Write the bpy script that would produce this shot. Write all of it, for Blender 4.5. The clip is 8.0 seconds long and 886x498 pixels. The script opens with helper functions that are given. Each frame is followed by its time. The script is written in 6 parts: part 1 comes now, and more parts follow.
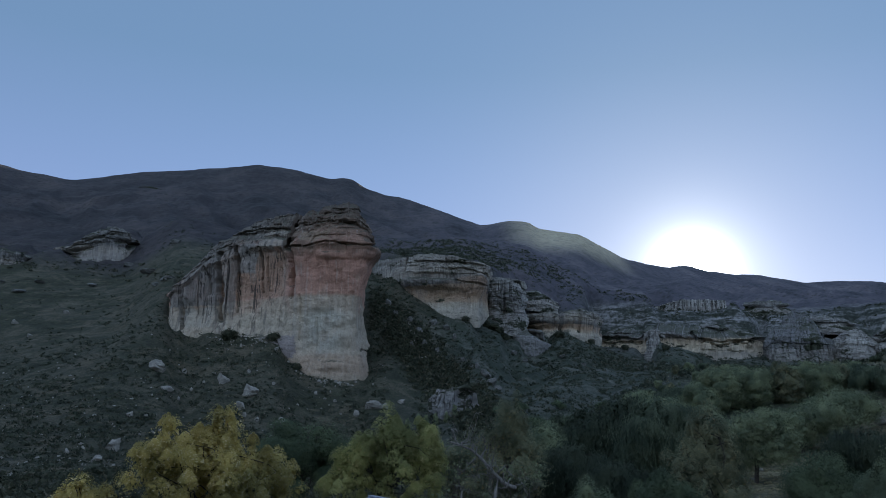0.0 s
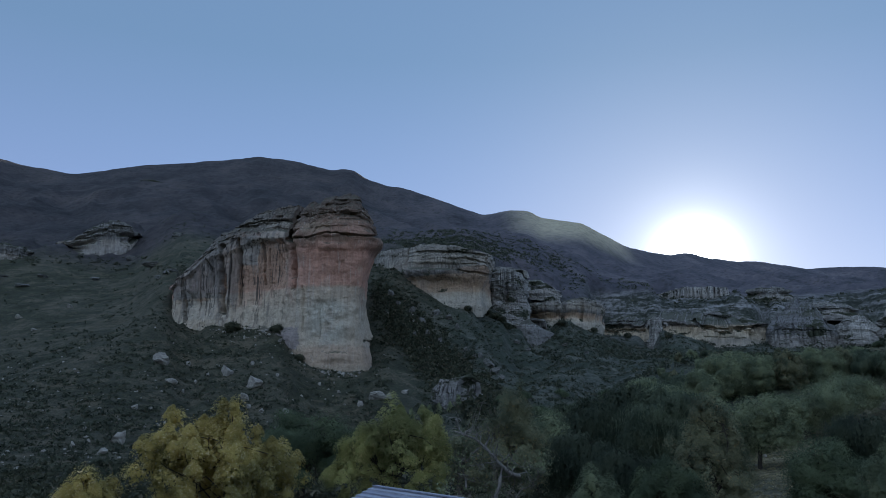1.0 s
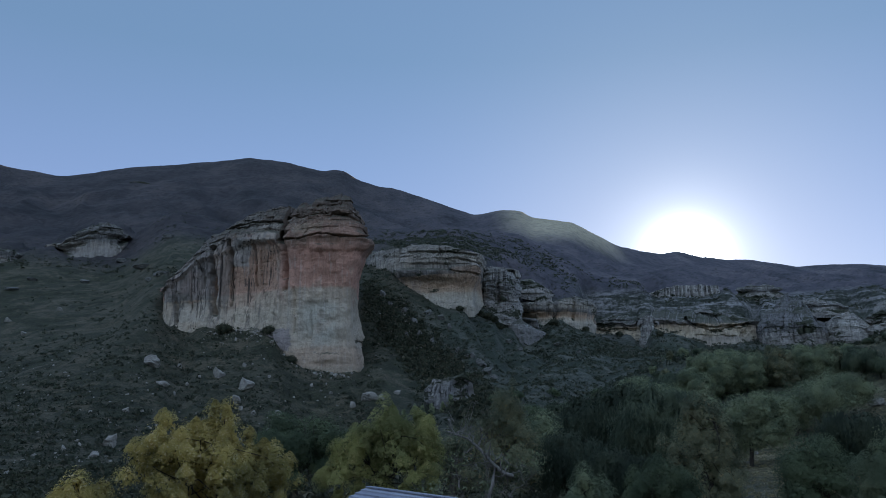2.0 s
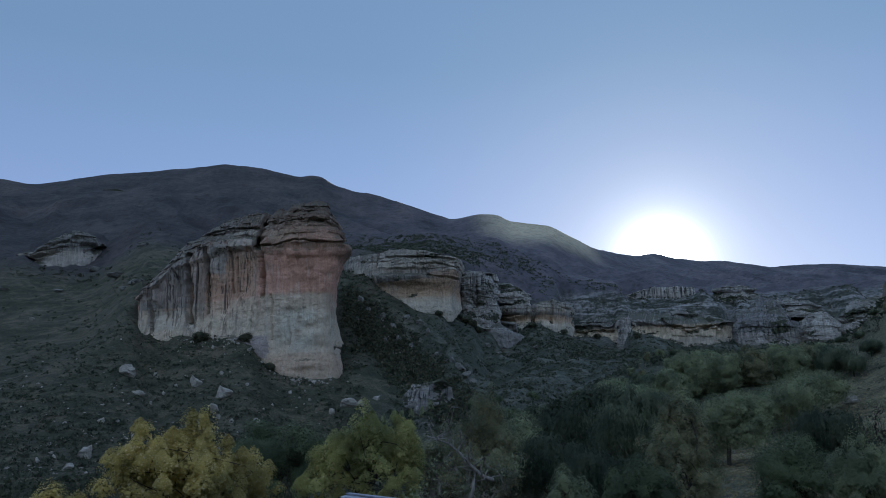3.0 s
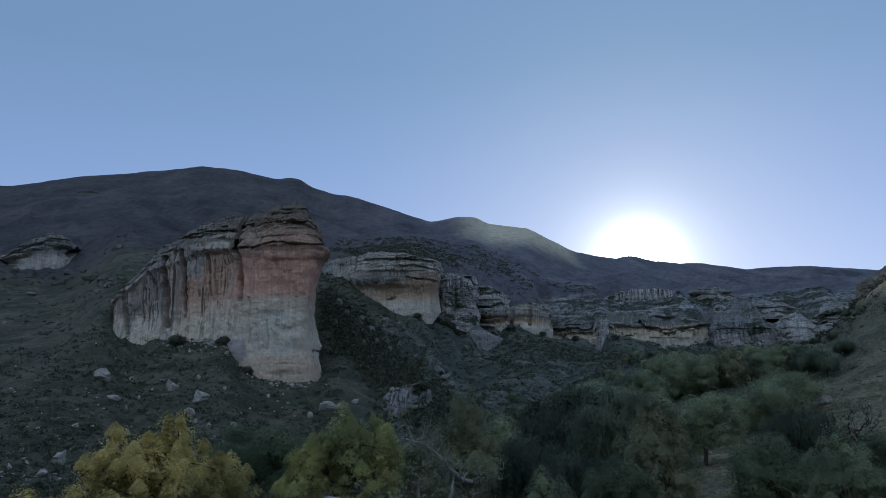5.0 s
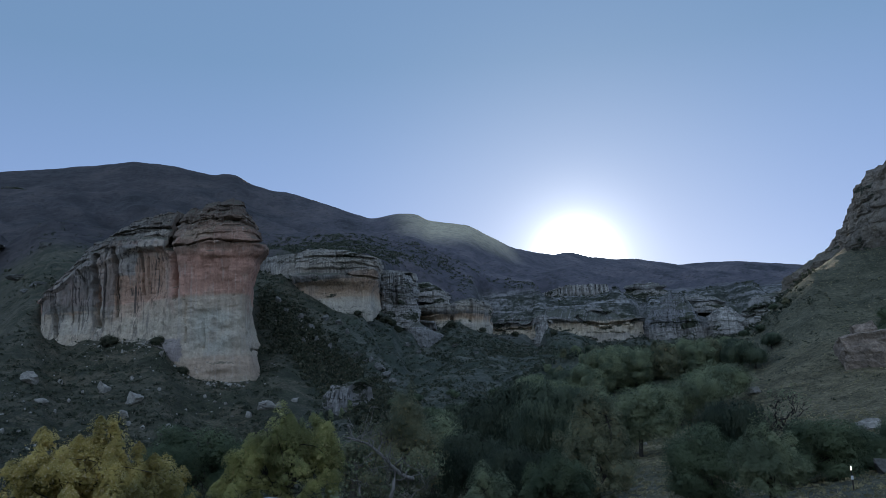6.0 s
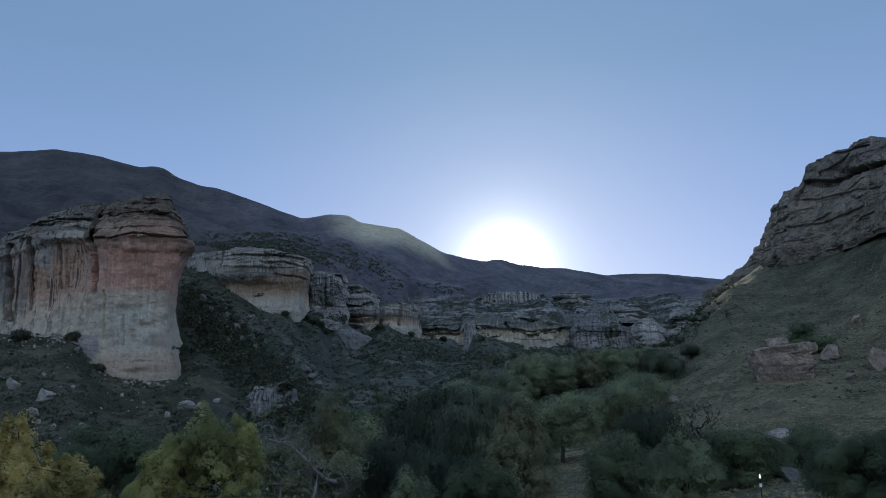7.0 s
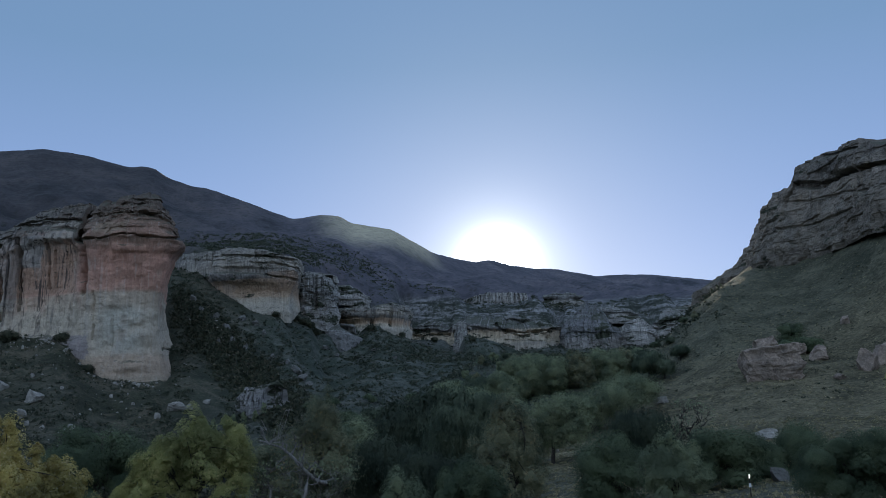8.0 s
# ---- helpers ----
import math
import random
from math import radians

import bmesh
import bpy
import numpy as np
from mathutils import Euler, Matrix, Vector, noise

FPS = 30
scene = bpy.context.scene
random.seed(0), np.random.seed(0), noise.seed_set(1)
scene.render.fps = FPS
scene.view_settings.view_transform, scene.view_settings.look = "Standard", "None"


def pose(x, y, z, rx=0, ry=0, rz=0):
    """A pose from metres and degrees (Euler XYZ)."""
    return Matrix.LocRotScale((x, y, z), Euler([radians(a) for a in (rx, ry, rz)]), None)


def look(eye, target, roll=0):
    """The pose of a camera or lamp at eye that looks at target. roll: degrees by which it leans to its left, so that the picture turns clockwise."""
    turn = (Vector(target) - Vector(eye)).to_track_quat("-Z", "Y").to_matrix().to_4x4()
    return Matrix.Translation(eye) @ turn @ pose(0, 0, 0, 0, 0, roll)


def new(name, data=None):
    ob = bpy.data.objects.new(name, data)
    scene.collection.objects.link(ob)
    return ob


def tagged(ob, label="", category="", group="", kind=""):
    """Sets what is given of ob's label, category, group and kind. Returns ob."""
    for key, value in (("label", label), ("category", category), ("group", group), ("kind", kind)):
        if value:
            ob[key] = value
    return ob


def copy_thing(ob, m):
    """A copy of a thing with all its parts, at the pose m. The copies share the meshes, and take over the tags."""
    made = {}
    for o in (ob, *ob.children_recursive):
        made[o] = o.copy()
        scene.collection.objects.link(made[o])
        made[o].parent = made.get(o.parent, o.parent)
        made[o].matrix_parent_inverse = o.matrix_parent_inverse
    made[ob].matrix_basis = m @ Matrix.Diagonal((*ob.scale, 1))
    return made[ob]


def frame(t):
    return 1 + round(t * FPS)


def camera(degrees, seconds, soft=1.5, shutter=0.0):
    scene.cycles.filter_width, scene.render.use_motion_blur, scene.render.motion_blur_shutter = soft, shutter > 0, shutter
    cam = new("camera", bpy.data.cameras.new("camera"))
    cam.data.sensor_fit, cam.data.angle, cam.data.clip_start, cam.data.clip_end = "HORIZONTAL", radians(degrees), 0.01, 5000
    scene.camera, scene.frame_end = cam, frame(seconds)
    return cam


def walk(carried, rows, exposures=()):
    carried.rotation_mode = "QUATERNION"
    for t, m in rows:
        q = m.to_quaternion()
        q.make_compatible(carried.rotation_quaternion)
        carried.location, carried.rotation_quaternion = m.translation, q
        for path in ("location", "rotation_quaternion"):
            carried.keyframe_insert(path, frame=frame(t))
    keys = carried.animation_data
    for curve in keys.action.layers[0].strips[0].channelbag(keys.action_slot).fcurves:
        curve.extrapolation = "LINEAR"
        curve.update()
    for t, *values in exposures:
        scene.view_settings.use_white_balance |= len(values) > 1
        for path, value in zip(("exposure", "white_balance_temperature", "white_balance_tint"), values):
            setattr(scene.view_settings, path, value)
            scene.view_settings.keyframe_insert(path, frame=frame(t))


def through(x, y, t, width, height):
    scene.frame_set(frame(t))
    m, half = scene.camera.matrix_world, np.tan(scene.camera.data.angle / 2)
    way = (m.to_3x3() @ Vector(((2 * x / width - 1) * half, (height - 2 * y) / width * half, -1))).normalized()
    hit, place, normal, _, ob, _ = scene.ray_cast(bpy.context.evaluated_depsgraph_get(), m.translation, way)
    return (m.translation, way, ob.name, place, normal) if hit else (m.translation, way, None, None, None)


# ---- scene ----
cam = camera(59.8, 8.0, soft=0.8)
EYE = 6.0  # a balcony, six metres over the lawn
# seconds, yaw, pitch, roll: a hand-held pan on the spot
ROWS = [
    (0.0, 0.000, 12.000, 1.200),
    (0.5, 0.085, 11.760, 0.933),
    (1.0, 0.137, 11.261, 0.618),
    (2.5, -1.235, 11.313, -0.345),
    (3.0, -2.192, 11.608, -0.873),
    (3.5, -2.804, 11.694, -1.052),
    (4.0, -3.302, 11.748, -1.114),
    (5.3, -4.114, 11.783, -1.533),
    (5.5, -5.112, 11.808, -2.774),
    (6.0, -8.312, 11.394, -2.341),
    (6.5, -11.843, 11.384, -1.439),
    (7.0, -13.506, 11.523, -1.293),
    (7.5, -14.029, 11.566, -1.350),
    (8.0, -14.192, 11.563, -1.374),
]
walk(cam, [(t, pose(0, 0, EYE) @ pose(0, 0, 0, 0, 0, yaw) @ pose(0, 0, 0, 90 + pitch) @ pose(0, 0, 0, 0, 0, roll)) for t, yaw, pitch, roll in ROWS])

# ---- sky and sun ----
SUN_AZ, SUN_EL = 18.3, 10.4  # degrees to the right of north (+y), degrees up


def bearing(az, r, el=None, z=0.0):
    """A place r metres off in the plan, az degrees to the right of +y; its height from the angle el at the balcony, or z."""
    a = radians(az)
    return Vector((r * math.sin(a), r * math.cos(a), EYE + r * math.tan(radians(el)) if el is not None else z))


sun_way = Vector((math.sin(radians(SUN_AZ)) * math.cos(radians(SUN_EL)), math.cos(radians(SUN_AZ)) * math.cos(radians(SUN_EL)), math.sin(radians(SUN_EL))))

world = bpy.data.worlds.new("evening_sky")
scene.world = world
world.use_nodes = True
wt = world.node_tree
wt.nodes.clear()


def wnode(kind, **values):
    n = wt.nodes.new(kind)
    for k, v in values.items():
        if k == "operation":
            n.operation = v
        elif k.startswith("i"):
            n.inputs[int(k[1:])].default_value = v
    return n


def wlink(a, b):
    wt.links.new(a, b)


coord = wnode("ShaderNodeTexCoord")
split = wnode("ShaderNodeSeparateXYZ")
wlink(coord.outputs["Generated"], split.inputs[0])
ramp = wnode("ShaderNodeValToRGB")
wlink(split.outputs["Z"], ramp.inputs[0])
SKY = [(0.0, (0.25, 0.305, 0.55)), (0.17, (0.235, 0.30, 0.575)), (0.30, (0.19, 0.28, 0.505)), (0.42, (0.147, 0.252, 0.42)), (0.60, (0.15, 0.255, 0.425)), (1.0, (0.25, 0.39, 0.665))]
while len(ramp.color_ramp.elements) < len(SKY):
    ramp.color_ramp.elements.new(0.5)
for e, (p, c) in zip(ramp.color_ramp.elements, SKY):
    e.position, e.color = p, (*c, 1)
nish = wt.nodes.new("ShaderNodeTexSky")
nish.sky_type, nish.sun_disc = "NISHITA", False
nish.sun_elevation, nish.sun_rotation = radians(SUN_EL), radians(SUN_AZ)
nish.altitude, nish.air_density, nish.dust_density, nish.ozone_density = 1900, 1.0, 0.6, 2.0
# the sun's aureole: a bright core and a wide faint one
near_sun = wnode("ShaderNodeVectorMath", operation="DOT_PRODUCT")
wlink(coord.outputs["Generated"], near_sun.inputs[0])
near_sun.inputs[1].default_value = bearing(18.3, 100, 10.1) - Vector((0, 0, EYE))
near_sun.inputs[1].default_value = Vector(near_sun.inputs[1].default_value).normalized()
off = wnode("ShaderNodeMath", operation="SUBTRACT", i0=1.0)
wlink(near_sun.outputs["Value"], off.inputs[1])
total = None
for sharp, colour in ((2000.0, (4.2, 4.2, 4.4)), (400.0, (0.55, 0.56, 0.52)), (40.0, (0.10, 0.095, 0.07))):
    m = wnode("ShaderNodeMath", operation="MULTIPLY", i1=-sharp)
    wlink(off.outputs[0], m.inputs[0])
    ex = wnode("ShaderNodeMath", operation="EXPONENT")
    wlink(m.outputs[0], ex.inputs[0])
    sc = wnode("ShaderNodeVectorMath", operation="SCALE")
    sc.inputs[0].default_value = colour
    wlink(ex.outputs[0], sc.inputs["Scale"])
    if total is None:
        total = sc.outputs[0]
    else:
        add = wnode("ShaderNodeVectorMath", operation="ADD")
        wlink(total, add.inputs[0])
        wlink(sc.outputs[0], add.inputs[1])
        total = add.outputs[0]
# away from the sun the evening sky turns pale
anti = wnode("ShaderNodeVectorMath", operation="DOT_PRODUCT")
wlink(coord.outputs["Generated"], anti.inputs[0])
anti.inputs[1].default_value = (-math.sin(radians(SUN_AZ)), -math.cos(radians(SUN_AZ)), 0)
glow = wnode("ShaderNodeMapRange")
glow.interpolation_type = "SMOOTHSTEP"
wlink(anti.outputs["Value"], glow.inputs[0])
for k, v in enumerate((-0.5, 0.6, 0.0, 1.0)):
    glow.inputs[k + 1].default_value = v
rosy = wnode("ShaderNodeMix")
rosy.data_type = "RGBA"
wlink(glow.outputs[0], rosy.inputs[0])
wlink(ramp.outputs[0], rosy.inputs[6])
rosy.inputs[7].default_value = (0.645, 0.87, 1.225, 1)
nsc = wnode("ShaderNodeVectorMath", operation="SCALE")
nsc.inputs["Scale"].default_value = 0.05
wlink(nish.outputs[0], nsc.inputs[0])
rs = wnode("ShaderNodeVectorMath", operation="SCALE")
rs.inputs["Scale"].default_value = 0.85
wlink(rosy.outputs[2], rs.inputs[0])
for v in (rs.outputs[0], nsc.outputs[0]):
    add = wnode("ShaderNodeVectorMath", operation="ADD")
    wlink(total, add.inputs[0])
    wlink(v, add.inputs[1])
    total = add.outputs[0]
bg = wnode("ShaderNodeBackground")
wlink(total, bg.inputs[0])
wout = wnode("ShaderNodeOutputWorld")
wlink(bg.outputs[0], wout.inputs[0])

sun_data = bpy.data.lights.new("sun", "SUN")
sun_data.energy, sun_data.angle, sun_data.color = 5.0, radians(0.5), (1.0, 0.9, 0.74)
sun = new("sun", sun_data)
sun.matrix_world = look(sun_way * 50, (0, 0, 0))


# ---- noise, in numpy ----
def _hash(ix, iy, iz, seed):
    h = (ix * 374761393 + iy * 668265263 + iz * 2147483647 + seed * 1274126177) & 0xFFFFFFFF
    h = ((h ^ (h >> 13)) * 1274126177) & 0xFFFFFFFF
    return ((h ^ (h >> 16)) & 0xFFFF) / 32767.5 - 1.0


def vnoise(x, y, z=0.0, seed=0):
    """Smooth value noise from -1 to 1, for arrays."""
    x, y, z = np.broadcast_arrays(np.asarray(x, float), np.asarray(y, float), np.asarray(z, float))
    ix, iy, iz = (np.floor(a).astype(np.int64) for a in (x, y, z))
    fx, fy, fz = x - ix, y - iy, z - iz
    fx, fy, fz = (a * a * a * (a * (a * 6 - 15) + 10) for a in (fx, fy, fz))
    out = 0
    for dx in (0, 1):
        for dy in (0, 1):
            for dz in (0, 1):
                w = (fx if dx else 1 - fx) * (fy if dy else 1 - fy) * (fz if dz else 1 - fz)
                out = out + w * _hash(ix + dx, iy + dy, iz + dz, seed)
    return out


def fbm(x, y, z=0.0, octaves=4, seed=0, gain=0.5):
    out, amp = 0, 1.0
    for k in range(octaves):
        f = 2.03 ** k
        out = out + amp * vnoise(np.asarray(x) * f, np.asarray(y) * f, np.asarray(z) * f, seed + 17 * k)
        amp *= gain
    return out


# ---- mesh helpers ----
def mesh_of(name, verts, faces, smooth=True, sharp=None):
    me = bpy.data.meshes.new(name)
    verts = np.asarray(verts, np.float32)
    faces = np.asarray(faces, np.int32)
    k = faces.shape[1]
    me.vertices.add(len(verts))
    me.vertices.foreach_set("co", verts.ravel())
    me.loops.add(faces.size)
    me.loops.foreach_set("vertex_index", faces.ravel())
    me.polygons.add(len(faces))
    me.polygons.foreach_set("loop_start", np.arange(len(faces), dtype=np.int32) * k)
    me.polygons.foreach_set("loop_total", np.full(len(faces), k, np.int32))
    me.update(calc_edges=True)
    me.validate()
    me.polygons.foreach_set("use_smooth", np.full(len(me.polygons), smooth))
    return me


def grid_faces(rows, cols, wrap=False):
    i, j = np.meshgrid(np.arange(rows - 1), np.arange(cols if wrap else cols - 1), indexing="ij")
    a = i * cols + j
    b = i * cols + (j + 1) % cols
    return np.stack([a, b, b + cols, a + cols], -1).reshape(-1, 4)


def part(name, me, material, parent=None, label=""):
    if isinstance(me, bmesh.types.BMesh):
        bm, me = me, bpy.data.meshes.new(name)
        bm.to_mesh(me)
        bm.free()
    ob = new(name, me)
    if material and not me.materials:
        me.materials.append(material)
    if parent:
        ob.parent = parent
    return tagged(ob, label)


# ---- materials ----
class Nodes:
    """A small writer of node materials."""

    def __init__(self, name):
        self.mat = bpy.data.materials.new(name)
        self.mat.use_nodes = True
        self.t = self.mat.node_tree
        self.t.nodes.clear()
        self.out = self.t.nodes.new("ShaderNodeOutputMaterial")
        self.geo = self.t.nodes.new("ShaderNodeNewGeometry")
        self.obj = self.t.nodes.new("ShaderNodeTexCoord")

    def put(self, socket, v):
        if isinstance(v, bpy.types.NodeSocket):
            self.t.links.new(v, socket)
        elif isinstance(v, tuple) and len(v) == 3 and socket.type == "RGBA":
            socket.default_value = (*v, 1)
        else:
            socket.default_value = v

    def math(self, op, a, b=0.0, clamp=False):
        n = self.t.nodes.new("ShaderNodeMath")
        n.operation, n.use_clamp = op, clamp
        self.put(n.inputs[0], a)
        self.put(n.inputs[1], b)
        return n.outputs[0]

    def where(self, scale=(1, 1, 1), source=None):
        n = self.t.nodes.new("ShaderNodeMapping")
        self.put(n.inputs["Vector"], source or self.geo.outputs["Position"])
        n.inputs["Scale"].default_value = scale
        return n.outputs[0]

    def noise(self, scale, detail=4.0, rough=0.55, vec=None, warp=0.0):
        n = self.t.nodes.new("ShaderNodeTexNoise")
        self.put(n.inputs["Vector"], vec or self.geo.outputs["Position"])
        n.inputs["Scale"].default_value, n.inputs["Detail"].default_value, n.inputs["Roughness"].default_value = scale, detail, rough
        n.inputs["Distortion"].default_value = warp
        return n.outputs["Fac"]

    def cells(self, scale, vec=None, feature="F1", out="Distance"):
        n = self.t.nodes.new("ShaderNodeTexVoronoi")
        n.feature = feature
        self.put(n.inputs["Vector"], vec or self.geo.outputs["Position"])
        n.inputs["Scale"].default_value = scale
        return n.outputs[out]

    def span(self, v, a, b, lo=0.0, hi=1.0):
        n = self.t.nodes.new("ShaderNodeMapRange")
        n.interpolation_type = "SMOOTHSTEP"
        self.put(n.inputs[0], v)
        for k, x in enumerate((a, b, lo, hi)):
            n.inputs[k + 1].default_value = x
        return n.outputs[0]

    def mix(self, f, a, b, kind="MIX"):
        n = self.t.nodes.new("ShaderNodeMix")
        n.data_type, n.blend_type = "RGBA", kind
        self.put(n.inputs[0], f)
        self.put(n.inputs[6], a)
        self.put(n.inputs[7], b)
        return n.outputs[2]

    def ramp(self, f, stops):
        n = self.t.nodes.new("ShaderNodeValToRGB")
        self.put(n.inputs[0], f)
        while len(n.color_ramp.elements) < len(stops):
            n.color_ramp.elements.new(0.5)
        for e, (p, c) in zip(n.color_ramp.elements, stops):
            e.position, e.color = p, (*c, 1)
        return n.outputs[0]

    def axis(self, k, source=None):
        n = self.t.nodes.new("ShaderNodeSeparateXYZ")
        self.put(n.inputs[0], source or self.geo.outputs["Position"])
        return n.outputs[k]

    def bump(self, h, strength, distance, normal=None):
        n = self.t.nodes.new("ShaderNodeBump")
        n.inputs["Strength"].default_value, n.inputs["Distance"].default_value = strength, distance
        self.put(n.inputs["Height"], h)
        if normal:
            self.put(n.inputs["Normal"], normal)
        return n.outputs[0]

    def finish(self, colour, rough=0.9, normal=None, metal=0.0, through=0.0):
        p = self.t.nodes.new("ShaderNodeBsdfPrincipled")
        self.put(p.inputs["Base Color"], colour)
        self.put(p.inputs["Roughness"], rough)
        self.put(p.inputs["Metallic"], metal)
        p.inputs["Specular IOR Level"].default_value = 0.2
        if normal:
            self.put(p.inputs["Normal"], normal)
        last = p.outputs[0]
        if through:
            tr = self.t.nodes.new("ShaderNodeBsdfTranslucent")
            self.put(tr.inputs["Color"], colour)
            mx = self.t.nodes.new("ShaderNodeMixShader")
            mx.inputs[0].default_value = through
            self.t.links.new(last, mx.inputs[1])
            self.t.links.new(tr.outputs[0], mx.inputs[2])
            last = mx.outputs[0]
        self.t.links.new(last, self.out.inputs[0])
        return self.mat


def ground_material():
    n = Nodes("veld")
    y = n.axis(1)
    big = n.noise(0.012, 6, 0.62)
    mid = n.noise(0.10, 6, 0.66, warp=0.6)
    fine = n.noise(1.1, 5, 0.72)
    tuft = n.cells(0.8)
    mixed = n.math("ADD", n.math("MULTIPLY", mid, 0.5), n.math("MULTIPLY", fine, 0.55))
    # valley grass: green and straw
    valley = n.ramp(mixed, [(0.38, (0.042, 0.042, 0.027)), (0.47, (0.088, 0.080, 0.048)), (0.54, (0.150, 0.132, 0.080)), (0.66, (0.27, 0.232, 0.147))])
    # a drier strip of it beside the stream
    valley = n.mix(n.math("MULTIPLY", n.span(n.axis(0), 66.0, 46.0), n.span(n.axis(1), 60.0, 80.0)), valley, n.mix(1.0, valley, (1.7, 1.65, 1.6), "MULTIPLY"))
    # talus: dark shrubby grass
    talus = n.ramp(mixed, [(0.36, (0.027, 0.029, 0.021)), (0.48, (0.056, 0.057, 0.039)), (0.58, (0.092, 0.087, 0.062)), (0.72, (0.16, 0.145, 0.106))])
    talus = n.mix(n.span(n.noise(0.028, 5, 0.65), 0.44, 0.56, 0.0, 0.9), talus, n.mix(1.0, talus, (0.50, 0.58, 0.50), "MULTIPLY"))
    straw = n.math("ADD", n.math("MULTIPLY", n.noise(0.045, 6, 0.7, warp=1.2), 0.7), n.math("MULTIPLY", fine, 0.3))
    talus = n.mix(n.span(straw, 0.50, 0.60, 0.0, 0.75), talus, n.mix(fine, (0.088, 0.078, 0.055), (0.160, 0.137, 0.095)))
    thicket = n.math("ADD", n.math("MULTIPLY", n.noise(0.16, 6, 0.72, warp=1.0), 0.75), n.math("MULTIPLY", n.noise(0.022, 4, 0.6), 0.25))
    talus = n.mix(n.span(thicket, 0.51, 0.58, 0.0, 0.75), talus, n.mix(fine, (0.020, 0.024, 0.018), (0.055, 0.060, 0.043)))
    # distance haze painted in: the talus turns bluer and paler eastwards
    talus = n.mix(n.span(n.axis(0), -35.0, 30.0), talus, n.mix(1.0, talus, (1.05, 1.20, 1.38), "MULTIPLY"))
    # hill: short green-brown grazed grass
    hill = n.ramp(mixed, [(0.38, (0.038, 0.042, 0.027)), (0.47, (0.072, 0.074, 0.047)), (0.56, (0.121, 0.116, 0.076)), (0.68, (0.21, 0.192, 0.129))])
    hill = n.mix(n.span(thicket, 0.50, 0.60, 0.0, 0.5), hill, n.mix(fine, (0.020, 0.024, 0.015), (0.055, 0.058, 0.036)))
    hill = n.mix(n.math("MULTIPLY", n.span(straw, 0.52, 0.60, 0.0, 0.7), n.span(n.axis(2), 30.0, 12.0)), hill, (0.21, 0.185, 0.115))
    # mountain: dry tussock, grey-brown with darker scrub, tinted bluer for distance haze
    steepness = n.noise(1.0, 5, 0.65, n.where((0.016, 0.005, 0.005)))
    far = n.ramp(n.math("ADD", n.math("MULTIPLY", big, 0.45), n.math("ADD", n.math("MULTIPLY", mid, 0.3), n.math("MULTIPLY", steepness, 0.3))), [
        (0.40, (0.026, 0.029, 0.034)), (0.52, (0.062, 0.061, 0.070)), (0.66, (0.112, 0.103, 0.106))])
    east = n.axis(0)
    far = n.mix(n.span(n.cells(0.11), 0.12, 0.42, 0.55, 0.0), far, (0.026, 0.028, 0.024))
    # glare round the sun put into the colour: paler east, darker and browner west
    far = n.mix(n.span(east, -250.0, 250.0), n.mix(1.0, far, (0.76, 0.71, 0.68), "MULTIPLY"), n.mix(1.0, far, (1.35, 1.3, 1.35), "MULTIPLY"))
    # rocky scrub between the cliff lines
    ledgy = n.noise(1.0, 6, 0.68, n.where((0.020, 0.020, 0.11)), warp=0.8)
    rocky = n.ramp(n.math("ADD", n.math("MULTIPLY", ledgy, 0.6), n.math("MULTIPLY", n.noise(0.22, 6, 0.72), 0.4)), [(0.40, (0.022, 0.027, 0.021)), (0.48, (0.055, 0.060, 0.050)), (0.52, (0.13, 0.128, 0.125)), (0.60, (0.27, 0.265, 0.26))])
    rock_at = n.math("MULTIPLY", n.math("MULTIPLY", n.span(y, 690.0, 790.0), n.span(n.axis(2), 148.0, 128.0)), n.span(east, 120.0, 190.0))
    far = n.mix(rock_at, far, rocky)
    # sunlight on one shoulder of the ridge, put into the colour as pale dry grass
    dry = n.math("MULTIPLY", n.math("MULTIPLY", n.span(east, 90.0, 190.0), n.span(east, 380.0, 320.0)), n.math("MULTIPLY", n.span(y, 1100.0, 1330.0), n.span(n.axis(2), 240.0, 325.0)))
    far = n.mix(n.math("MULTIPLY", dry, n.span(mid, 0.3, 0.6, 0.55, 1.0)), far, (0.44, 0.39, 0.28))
    meadow = n.math("MULTIPLY", n.span(east, 25.0, 60.0), n.span(y, 182.0, 150.0))
    right = n.math("MULTIPLY", n.span(east, 60.0, 110.0), n.span(y, 330.0, 300.0))
    lawn = n.math("MULTIPLY", n.span(y, 130.0, 90.0), n.span(n.noise(0.06, 4, 0.6), 0.38, 0.62, 0.08, 0.6))
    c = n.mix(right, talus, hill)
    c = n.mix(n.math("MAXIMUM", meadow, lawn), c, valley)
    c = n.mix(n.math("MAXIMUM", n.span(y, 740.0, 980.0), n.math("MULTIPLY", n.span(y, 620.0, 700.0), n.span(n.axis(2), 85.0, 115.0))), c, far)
    c = n.mix(n.math("MULTIPLY", n.span(tuft, 0.12, 0.45, 0.3, 0.0), n.span(east, 80.0, 30.0, 0.25, 1.0)), c, (0.032, 0.038, 0.022))
    h = n.math("ADD", n.math("MULTIPLY", fine, 0.6), n.math("MULTIPLY", n.noise(3.5, 4, 0.7), 0.5))
    nb = n.bump(h, 0.9, 0.9)
    nb = n.bump(mid, 0.5, 3.0, nb)
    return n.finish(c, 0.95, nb)


